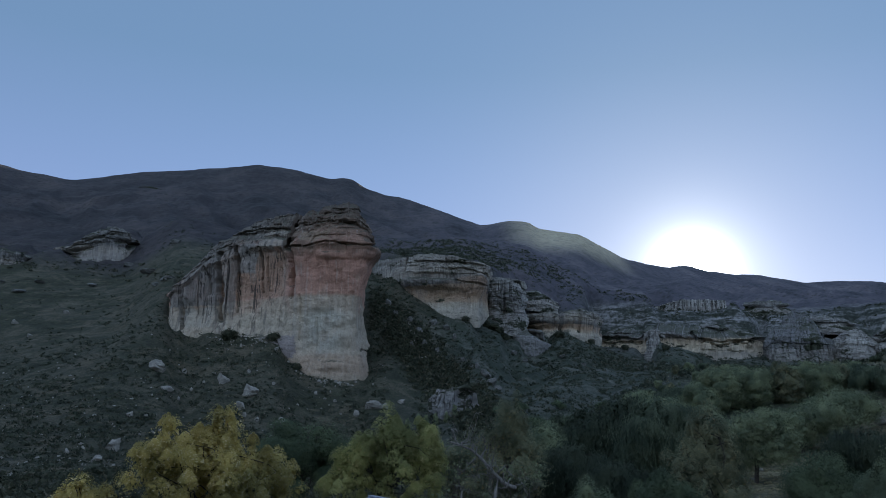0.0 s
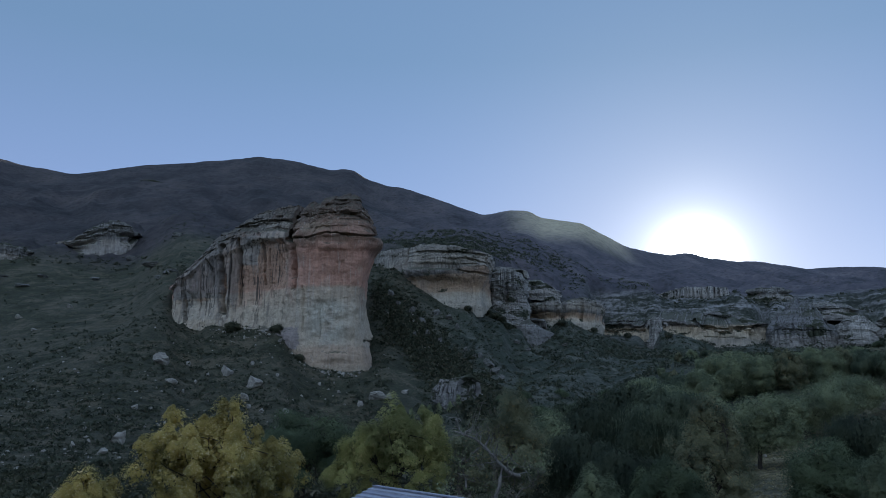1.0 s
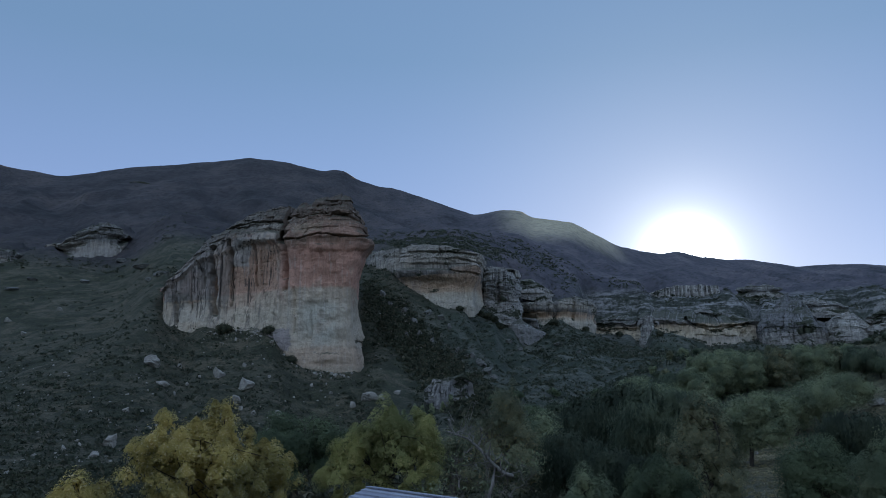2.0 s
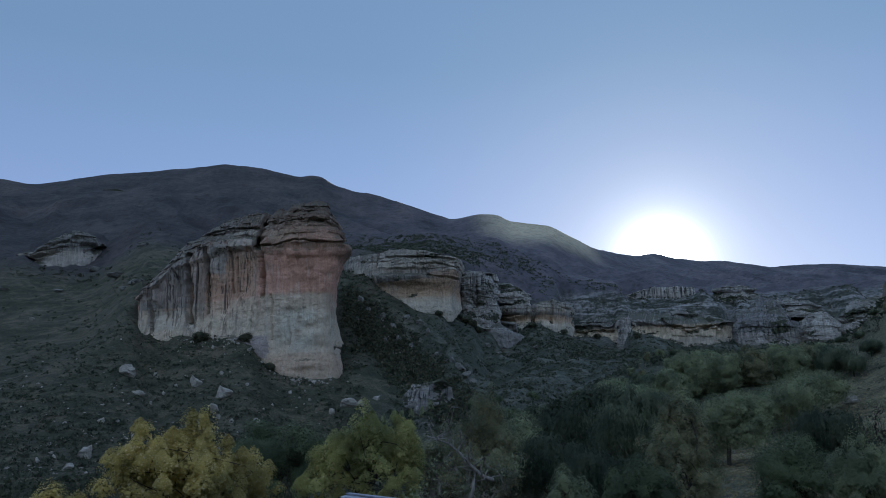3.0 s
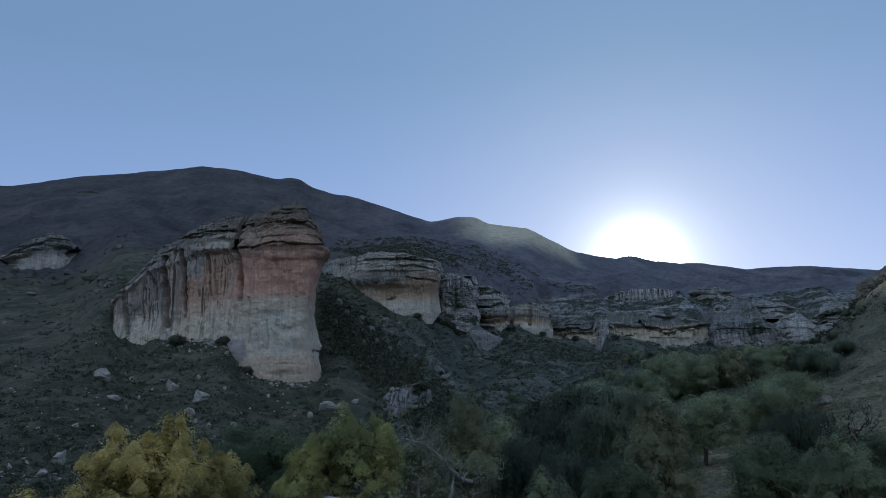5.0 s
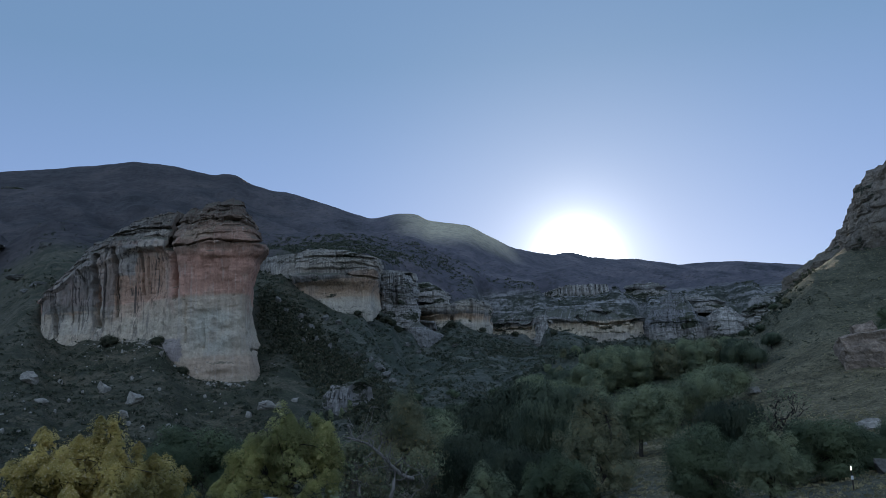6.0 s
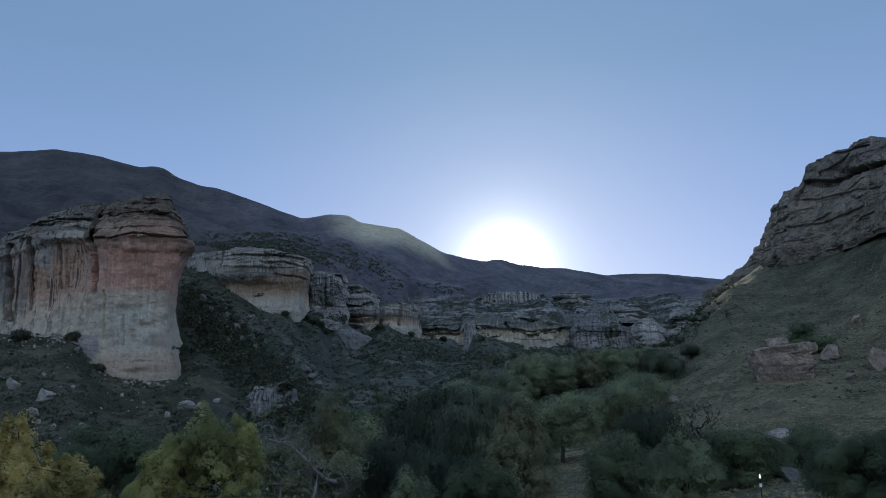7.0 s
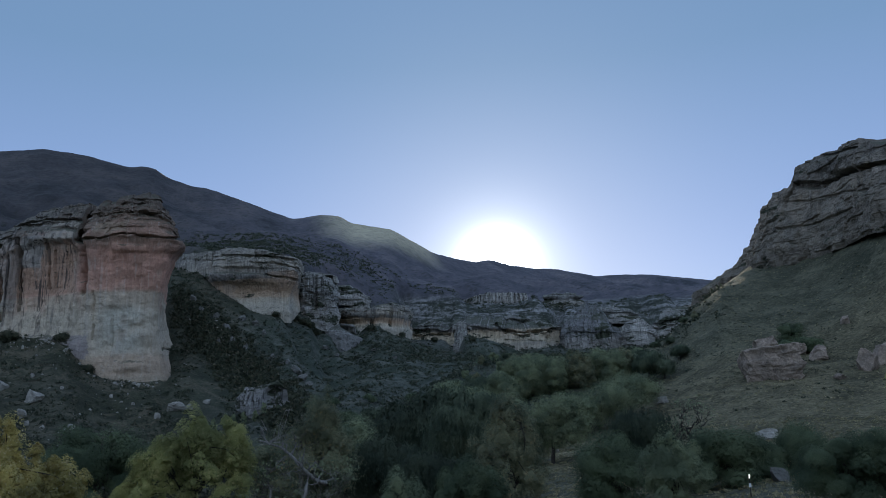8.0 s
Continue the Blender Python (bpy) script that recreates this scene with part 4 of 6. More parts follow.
    ("upper_ledge", "broken grey sandstone ledges above the cliff line", ASH, dict(veg=0.30),
     [(24.9, 950, 6.1, 6.4), (25.7, 928, 6.0, 6.75), (26.9, 920, 5.95, 6.95), (27.9, 926, 5.9, 6.5), (28.5, 950, 6.0, 6.3)],
     alcove(5.0, 0.35, 0.15, 3.0), 150, 70, 25, 258, dict(thick=3.5, rag=2.0, feats=(("slot", ((25.6, 6.4), (27.8, 6.3)), 0.8, 3.0),))),
    ("east_ledge", "banded grey sandstone ledges running up to the hill", ASH, dict(veg=0.25, bed_from=0.0),
     [(29.1, 915, 4.6, 5.5), (29.5, 895, 4.6, 5.8), (30.4, 892, 4.8, 6.0), (31.2, 896, 5.1, 6.2), (31.8, 908, 5.6, 6.35), (32.3, 940, 5.9, 6.4)],
     alcove(4.0, 0.4, 0.15, 8.0), 200, 80, 25, 262, dict(thick=3.0, rag=2.0, beds=1.5, feats=(("slot", ((29.3, 5.4), (31.5, 5.75)), 1.1, 5.0), ("slot", ((29.3, 5.0), (31.0, 5.35)), 0.9, 3.5)))),
    ("pale_ledge", "short pale sandstone ledge on the far slope", TAN, dict(veg=0.1, warp=1.0),
     [(30.9, 985, 6.3, 6.5), (31.2, 970, 6.25, 6.62), (31.9, 968, 6.25, 6.68), (32.5, 972, 6.3, 6.66), (32.8, 990, 6.4, 6.6)],
     alcove(2.0, 0.3, 0.2, 0.0), 90, 40, 20, 264, dict(rag=1.2)),
    ("pillar_band", "short band of pale vertical sandstone pillars", PILLAR, dict(veg=0.2, streak=1.0),
     [(15.4, 990, 7.4, 7.7), (16.1, 978, 7.4, 8.0), (16.8, 972, 7.4, 8.2), (18.4, 968, 7.35, 8.2), (20.0, 972, 7.35, 8.15), (20.3, 1000, 7.4, 8.05)],
     lambda h, s: -2 * h, 260, 60, 22, 260, dict(flute=2.0, beds=0.4, cracks=tuple((15.9 + 0.38 * k + 0.1 * math.sin(5 * k), 1.3, 3.9, 0.0) for k in range(12)))),
    ("upper_hollow", "small sandstone ledge with a dark hollow", ASH, dict(veg=0.3),
     [(21.6, 1000, 7.3, 7.9), (22.4, 990, 7.2, 8.05), (23.6, 990, 7.2, 8.0), (24.4, 1010, 7.3, 7.8)],
     alcove(6.0, 0.4, 0.2, 0.0), 120, 50, 20, 270, dict()),
    ("hill_cliff", "grey-brown layered sandstone crag above a grassy slope", HILL, dict(veg=0.2, streak=0.4, grey=(0.3, (0.17, 0.16, 0.145)), warp=6.0),
     [(33.6, 372, 7.4, 7.6), (34.2, 356, 7.7, 8.1), (34.7, 344, 7.9, 8.6), (35.0, 338, 8.1, 9.2), (35.4, 332, 8.3, 9.7), (35.7, 328, 8.4, 10.3), (36.1, 322, 8.5, 10.55), (36.3, 320, 8.6, 11.5), (36.5, 317, 8.7, 12.1), (37.2, 312, 8.9, 12.65), (38.2, 305, 9.4, 13.05), (38.6, 302, 9.6, 13.7), (39.2, 298, 9.8, 14.0), (39.8, 294, 9.9, 14.5), (40.1, 292, 9.9, 15.2), (41.0, 286, 10.0, 15.75), (42.0, 280, 10.4, 16.15), (43.2, 274, 10.9, 16.35), (44.4, 268, 11.3, 16.65), (44.8, 266, 11.4, 15.95), (48.0, 250, 11.7, 16.0), (52.0, 240, 12.0, 15.0)],
     lambda h, s: 7.0 * (1 - h), 420, 160, 30, 280, dict(feats=(("slot", ((40.0, 14.2), (41.4, 13.95), (42.6, 14.35), (45.2, 14.75), (48.0, 14.8)), 0.9, 3.6), ("slot", ((39.6, 12.2), (39.8, 13.0), (40.0, 13.9)), 0.9, 4.5), ("bulge", 42.6, 15.3, 2.4, 0.7, 1.6), ("slot", ((36.0, 9.2), (36.2, 10.4)), 0.8, 3.0), ("slot", ((37.0, 11.4), (39.2, 11.9)), 0.45, 0.9), ("slot", ((40.2, 12.9), (43.0, 13.2), (45.0, 13.1)), 0.45, 0.9), ("slot", ((38.0, 10.8), (41.0, 11.4), (44.0, 12.0)), 0.45, 0.9), ("slot", ((41.5, 15.9), (44.0, 16.0)), 0.4, 1.4), ("slot", ((37.6, 10.4), (37.5, 12.2)), 0.4, 1.6)), beds=0.65, flute=1.6, rag=1.2, thick=5.5, wide=9.0, joints=0.4)),
    ("ledge_cliff", "pale undercut sandstone ledge on a grassy slope", LEDGE, dict(veg=0.10, bed_from=0.55, warp=1.2),
     [(-27.2, 800, 9.9, 10.1), (-26.7, 775, 9.8, 10.45), (-26.0, 768, 9.6, 11.0), (-25.2, 762, 9.4, 11.6), (-24.4, 757, 9.6, 11.95), (-23.5, 757, 10.0, 12.1), (-22.7, 760, 10.4, 11.95), (-22.0, 768, 10.8, 11.35), (-21.7, 790, 11.0, 11.2)],
     alcove(8.0, 0.28, 0.2, -1.0), 240, 80, 40, 290, dict(ledges=((0.50, 5.0, 0.06), (0.75, 3.0, 0.04)), beds=1.3, bed_from=0.5, flute=1.2, joints=0.3, lift=3, rag=1.6, thick=2.6)),
    ("low_ledge", "low grey rock ledge across a grassy slope", LEDGE, dict(veg=0.3),
     [(-33.0, 740, 8.6, 9.6), (-31.0, 735, 8.7, 9.9), (-29.6, 735, 8.8, 9.85), (-28.6, 745, 9.0, 9.6), (-28.2, 765, 9.2, 9.5)],
     alcove(3.0, 0.4, 0.2, 2.0), 160, 50, 20, 300, dict()),
    ("stream_outcrop", "pale streaked rock outcrop beside the stream", DUSK, dict(veg=0.35, streak=0.9),
     [(-0.6, 347, 1.0, 1.4), (0.0, 338, 0.8, 1.7), (0.6, 330, 0.4, 1.8), (1.0, 326, 0.1, 1.3), (1.5, 330, 0.1, 0.7), (2.1, 326, -0.1, 1.1), (2.8, 328, -0.1, 0.9), (3.3, 342, 0.2, 0.5)],
     lambda h, s: 2 * (1 - h), 140, 60, 12, 310, dict(thick=5.0, wide=4.0, flute=1.6, joints=1.0, beds=0.5, rag=1.6)),
    ("mountain_ledge", "dark rock band high on the mountain", [(0.0, (0.045, 0.044, 0.045)), (1.0, (0.075, 0.072, 0.07))], dict(veg=0.6, streak=0.2, grey=(0.3, (0.05, 0.05, 0.05))),
     [(-22.4, 1555, 14.9, 15.05), (-21.6, 1545, 14.85, 15.12), (-20.4, 1545, 14.8, 15.05), (-19.2, 1560, 14.85, 14.95)],
     lambda h, s: -2 * h, 90, 30, 30, 320, dict(rag=2.0)),
]
for k, (name, rows) in enumerate([("", BUTTRESS_LINE)] + [(c[0], c[4]) for c in CLIFFS]):
    if name in ("hill_cliff", "mountain_ledge"):
        continue
    keep = [min(rows[:4], key=lambda q: q[0])]
    for q in rows[1:]:
        if q[0] > keep[-1][0]:
            keep.append(q)
    ca, cr_, cf, ct = (np.array(v, float) for v in zip(*keep))
    BENCHES.append((ca, cr_, cr_ * tan(cf), cr_ * tan(ct), 5.0 if "ledge" in name and ca[0] < 0 else 1.4, 400 + k))

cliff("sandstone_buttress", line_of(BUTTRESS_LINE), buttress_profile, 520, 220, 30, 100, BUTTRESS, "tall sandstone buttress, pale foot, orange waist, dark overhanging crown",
      flute=0.75, beds=1.25, bed_from=0.74, lift=-3.0, split=0.735, names=("wall", "crown", "summit"), thick=4.2, wide=7.0, joints=0.3, massive=0.95, feats=BUTTRESS_FEATS, rough=1.15,
      cracks=((-11.42, 1.25, 24.0, 0.74), (-15.6, 0.4, 1.0, 0.2), (-17.5, 0.45, 1.2, 0.2)),
      ledges=((0.80, 2.0, 0.010), (0.865, 1.6, 0.010), (0.93, 1.4, 0.012)))
for name, label, palette, look_, rows, shape, cols, rws, back, seed, extra in CLIFFS:
    line = line_of(rows)
    z0, z1 = sorted(q[2] for q in line)[len(line) // 3], sorted(q[3] for q in line)[2 * len(line) // 3]
    cliff(name, line, shape, int(cols * 0.88), int(rws * 0.9), back, seed, rock_material(name + "_rock", palette, z0, z1, **look_), label, **extra)


# ---- the ground sheet ----
azs = np.concatenate([np.arange(-178, -36, 3.0), np.arange(-36, 50, 0.24), np.arange(50, 179.9, 3.0)])
rings = np.concatenate([np.linspace(0.02, 100, 36), np.geomspace(103, 1250, 250), np.geomspace(1262, 2500, 100), np.geomspace(2560, 4700, 14)])
A, Rr = np.meshgrid(azs, rings)
gx, gy = Rr * np.sin(np.radians(A)), Rr * np.cos(np.radians(A))
gz = land(gx, gy)
gv = np.stack([gx, gy, gz], -1).reshape(-1, 3)
gf = grid_faces(len(rings), len(azs), wrap=True)
ground_me = mesh_of("ground", gv, gf[:, ::-1])
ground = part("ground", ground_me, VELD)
tagged(ground, "dark green and straw-brown grassy valley, talus slope and mountain", "ground", kind="structure")


# ---- a worn line along the western spur ----
def path_material():
    n = Nodes("worn_grass")
    a = n.noise(0.7, 5, 0.7)
    return n.finish(n.ramp(a, [(0.40, (0.045, 0.046, 0.032)), (0.55, (0.085, 0.080, 0.058)), (0.7, (0.125, 0.115, 0.088))]), 0.95, n.bump(a, 0.6, 0.3))


pa = np.arange(-31.5, -20.2, 0.08)
pr = curve(pa, CLIFF_R, 0.5) - 3 + 7.0 * fbm(pa / 1.2, 0, 0, 4, 71)
pw = 2.2 + 1.8 * vnoise(pa / 0.5, 0, 0, 72)
edge = []
for k in (-1, 0, 1):
    x, y = (pr + k * pw) * np.sin(np.radians(pa)), (pr + k * pw) * np.cos(np.radians(pa))
    edge.append(np.stack([x, y, land(x, y) + 0.35 - 0.3 * abs(k)], -1))
footpath = part("path", mesh_of("path", np.stack(edge).reshape(-1, 3), grid_faces(3, len(pa))), path_material())
tagged(footpath, "worn pale grass line along a spur", "path", kind="structure")


# ---- vegetation ----
YELLOW = leaf_material("autumn_leaves", (0.33, 0.28, 0.105), (0.66, 0.53, 0.205), (0.68, 0.58, 0.36), 0.45)
LIME = leaf_material("turning_leaves", (0.22, 0.24, 0.10), (0.48, 0.46, 0.195), (0.52, 0.45, 0.22), 0.45)
GREEN = leaf_material("green_leaves", (0.13, 0.158, 0.10), (0.29, 0.325, 0.20), None, 0.35)
DARK = leaf_material("dark_green_leaves", (0.062, 0.085, 0.052), (0.150, 0.190, 0.112), None, 0.3)
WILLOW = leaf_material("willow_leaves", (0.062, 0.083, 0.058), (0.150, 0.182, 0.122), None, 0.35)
# the willow leaves at about half brightness, crown shade put into the colour
SHADEWILLOW = leaf_material("shaded_willow_leaves", (0.034, 0.046, 0.033), (0.085, 0.105, 0.072), None, 0.3)
GREYLEAF = leaf_material("grey_green_leaves", (0.12, 0.138, 0.09), (0.28, 0.285, 0.185), (0.32, 0.26, 0.15), 0.4)
SCRUB = leaf_material("scrub_leaves", (0.034, 0.040, 0.026), (0.085, 0.090, 0.060), (0.12, 0.11, 0.08), 0.2)
BUSH = leaf_material("valley_bush_leaves", (0.034, 0.042, 0.030), (0.086, 0.096, 0.068), (0.11, 0.105, 0.078), 0.25)
TUSSOCK = leaf_material("tussock_grass", (0.22, 0.20, 0.12), (0.40, 0.35, 0.22), (0.50, 0.43, 0.29), 0.5)
BARK = bark_material("dark_bark", (0.025, 0.021, 0.018), (0.085, 0.072, 0.06))
GREYBARK = bark_material("dead_grey_wood", (0.10, 0.094, 0.086), (0.28, 0.26, 0.24))
PALEBARK = bark_material("bleached_bark", (0.09, 0.08, 0.07), (0.24, 0.215, 0.19))


def tube(path, r0, r1, sides=7, taper=1.0):
    """Vertices and faces of a tapered limb along a path."""
    p = np.array(path, float)
    n = len(p)
    t = np.gradient(p, axis=0)
    t /= np.linalg.norm(t, axis=1)[:, None] + 1e-9
    ref = np.where(np.abs(t[:, 2:3]) > 0.9, [[1.0, 0, 0]], [[0, 0, 1.0]])
    a = np.cross(t, ref)
    a /= np.linalg.norm(a, axis=1)[:, None] + 1e-9
    b = np.cross(t, a)
    rad = r0 + (r1 - r0) * np.linspace(0, 1, n) ** taper
    th = np.arange(sides) * 2 * np.pi / sides
    v = p[:, None] + rad[:, None, None] * (np.cos(th)[None, :, None] * a[:, None] + np.sin(th)[None, :, None] * b[:, None])
    return v.reshape(-1, 3), grid_faces(n, sides, wrap=True)


def join(pieces_):
    vs, fs, k = [], [], 0
    for v, f in pieces_:
        vs.append(v)
        fs.append(f + k)
        k += len(v)
    return np.concatenate(vs), np.concatenate(fs)


def leaves(rng, centres, size, droop=0.0, slim=0.34, facing=None):
    """A pointed leaf at every centre, turned by chance."""
    n = len(centres)
    a = rng.normal(size=(n, 3))
    a[:, 2] -= droop
    a /= np.linalg.norm(a, axis=1)[:, None]
    if facing is None:
        b = np.cross(a, rng.normal(size=(n, 3)))
    else:  # most blades turn their flat side outwards
        out = facing + rng.normal(size=(n, 3)) * 0.2
        b = np.cross(a, out)
    b /= np.linalg.norm(b, axis=1)[:, None] + 1e-9
    if facing is not None:
        keep = np.cross(b, out)
        a = keep / (np.linalg.norm(keep, axis=1)[:, None] + 1e-9)
    s = size * rng.uniform(0.6, 1.35, n)[:, None]
    c = np.asarray(centres)
    nrm = np.cross(a, b) * s * 0.15
    v = np.stack([c - a * s * 0.55 - b * s * slim, c + a * s * 0.75 + nrm, c - a * s * 0.45 + b * s * slim * 1.2], 1)
    return v.reshape(-1, 3), np.arange(3 * n).reshape(-1, 3)


def limb_path(rng, a, b, n=7, bend=0.12):
    a, b = np.asarray(a, float), np.asarray(b, float)
    t = np.linspace(0, 1, n)[:, None]
    span = np.linalg.norm(b - a)
    off = np.cumsum(rng.normal(size=(n, 3)), 0) * span * bend / n ** 0.5
    off -= t * off[-1]
    p = a + (b - a) * t + off
    p[:, 2] += span * 0.10 * np.sin(np.pi * t[:, 0])
    return p


def tree(name, seed, height, lobes, leaf, count, material, label, category="tree", style="broad", bark=None, trunk=0.3, bare=0.0, clump=0.45, clumps=None, fill=0.72):
    """lobes: (x, y, z, rx, rz) ellipsoids of the crown over the foot of the tree. style: broad, plume (upswept) or weeping."""
    rng = np.random.default_rng(seed)
    root = tagged(new(name), label, category)
    w = np.array([lb[3] ** 2 * lb[4] for lb in lobes]) ** 0.75
    nc = clumps or int(40 + 12 * w.sum() ** 0.8) if style == "plume" else int(24 + 4.6 * w.sum() ** 0.8)
    clump = clump * (0.84 if style == "plume" else 1.3)
    pick = rng.choice(len(lobes), nc, p=w / w.sum())
    d = rng.normal(size=(nc, 3))
    d[:, 2] = np.abs(d[:, 2]) if style == "weeping" else np.where(rng.random(nc) < 0.45, np.abs(d[:, 2]), d[:, 2])
    d /= np.linalg.norm(d, axis=1)[:, None]
    rad = rng.uniform(fill, 1.0, nc) ** 0.5 * (1 + 0.13 * rng.normal(size=nc)).clip(0.7, 1.25)
    lb = np.array(lobes)[pick]
    cc = lb[:, :3] + d * rad[:, None] * np.stack([lb[:, 3], lb[:, 3], lb[:, 4]], 1)
    cc[:, 2] = np.maximum(cc[:, 2], 0.06 * height)
    # the wood
    wood = []
    top = np.array([rng.normal() * 0.03 * height, rng.normal() * 0.03 * height, height * 0.62])
    tp = limb_path(rng, (0, 0, -0.5), top, 9, 0.06)
    stem = part("trunk", mesh_of("trunk", *tube(tp, trunk, trunk * 0.35, 9)), bark or BARK, root)
    forks = []
    for lbx in lobes:
        a = tp[rng.integers(2, 7)]
        b = np.array(lbx[:3]) + np.array([0, 0, lbx[4] * 0.45])
        q = limb_path(rng, a, b, 8, 0.16)
        forks.append(q)
        part("limb", mesh_of("limb", *tube(q, trunk * 0.5, trunk * 0.08, 7)), bark or BARK, stem)
    for c in cc[rng.permutation(nc)[: min(nc, 70 if leaf < 0.3 else 30)]]:
        q0 = forks[rng.integers(len(forks))]
        k = np.argmin(np.linalg.norm(q0 - c, axis=1))
        wood.append(tube(limb_path(rng, q0[max(k - 1, 0)], c, 5, 0.2), trunk * 0.14, 0.012, 5))
    v, f = join(wood)
    tagged(part("brushwood", mesh_of("brushwood", v, f), bark or BARK, stem), kind="stuff")
    # the leaves
    per = rng.multinomial(int(3.5 * count * (1 - bare)), rng.dirichlet(np.full(nc, 1.6)))
    pts, outs = [], []
    for c, k in zip(cc, per):
        s = clump * rng.uniform(0.6, 1.4)
        if style == "plume":
            e = rng.normal(size=(k, 3))
            e[:, 2] = np.where(rng.random(k) < 0.7, np.abs(e[:, 2]), e[:, 2])
            e *= (s * 1.5 * rng.uniform(0.45, 1, k) ** 0.5 / np.linalg.norm(e, axis=1))[:, None] * (0.95, 0.95, 1.3)
            e[:, :2] *= np.clip(1.05 - e[:, 2:3] / (4.2 * s), 0.35, 1.4)
        elif style == "weeping":
            m = max(3, k // 16)
            st = rng.normal(size=(m, 3)) * (s * 0.9, s * 0.9, s * 0.3)
            j = rng.integers(m, size=k)
            fall = rng.uniform(0, 1, k) * rng.uniform(0.4, 1.0, m)[j] * height * 0.36
            e = st[j] + rng.normal(size=(k, 3)) * 0.07
            e[:, 2] -= fall
            e[:, :2] *= 1 + 0.05 * fall[:, None]
        else:
            e = rng.normal(size=(k, 3))
            e[:, 2] = np.where(rng.random(k) < 0.5, np.abs(e[:, 2]), e[:, 2])
            e *= (s * 1.7 * rng.uniform(0.5, 1, k) ** 0.5 / np.linalg.norm(e, axis=1))[:, None] * (1, 1, 0.8)
        outs.append(e / (np.linalg.norm(e, axis=1)[:, None] + 1e-9))
        pts.append(c + e)
    lobe = np.repeat(lb, per, 0)
    pts = np.concatenate(pts)
    outs = np.concatenate(outs)
    above = pts[:, 2] > 0.15
    lobe, pts, outs = lobe[above], pts[above], outs[above]
    out = (pts - lobe[:, :3]) / np.stack([lobe[:, 3], lobe[:, 3], lobe[:, 4]], 1)
    out[:, 2] += 0.35
    out = out * 0.6 + outs * (0.25 if style == "weeping" else 0.9)
    out /= np.linalg.norm(out, axis=1)[:, None] + 1e-9
    v, f = leaves(rng, pts, leaf * (0.95 if style == "weeping" else 0.60), 4.0 if style == "weeping" else 0.0, 0.2 if style == "weeping" else 0.34, out)
    # a denser inside of broad sprays, which the outer leaves half cover
    k = rng.permutation(len(pts))[: int(len(pts) * 0.15)]
    inner = lobe[k, :3] + (pts[k] - lobe[k, :3]) * rng.uniform(0.80, 0.95, (len(k), 1))
    inner = inner - outs[k] * clump * 0.5
    v2, f2 = leaves(rng, inner, leaf * 1.4, 0.0, 0.45, out[k])
    v, f = join([(v, f), (v2, f2)])
    part("crown", mesh_of("crown", v, f, smooth=False), material, root)
    return root


def set_down(ob, az, r, turn=0.0, sink=0.1, size=1.0):
    q = bearing(az, r)
    ob.matrix_basis = pose(q.x, q.y, ground_height(q.x, q.y) - sink, 0, 0, turn - az) @ Matrix.Scale(size, 4)
    return ob


def rise(az, r, el):
    """The height over the ground, r metres off, that shows at the angle el."""
    q = bearing(az, r)
    return EYE + r * math.tan(radians(el)) - ground_height(q.x, q.y)


def crowned(az, r, tops, low=0.25):
    """Lobes from (bearing, top angle, half width in degrees) round a tree at az, r."""
    out = []
    for k, (a, el, half) in enumerate(tops):
        top = rise(az, r, el)
        rx = 1.15 * r * math.tan(radians(half))
        z0 = low * top
        rz = (top - z0) / 2
        out.append((r * math.tan(radians(a - az)), ((k * 37) % 5 - 2) * 0.25 * rx, top - rz, rx, rz))
    return out


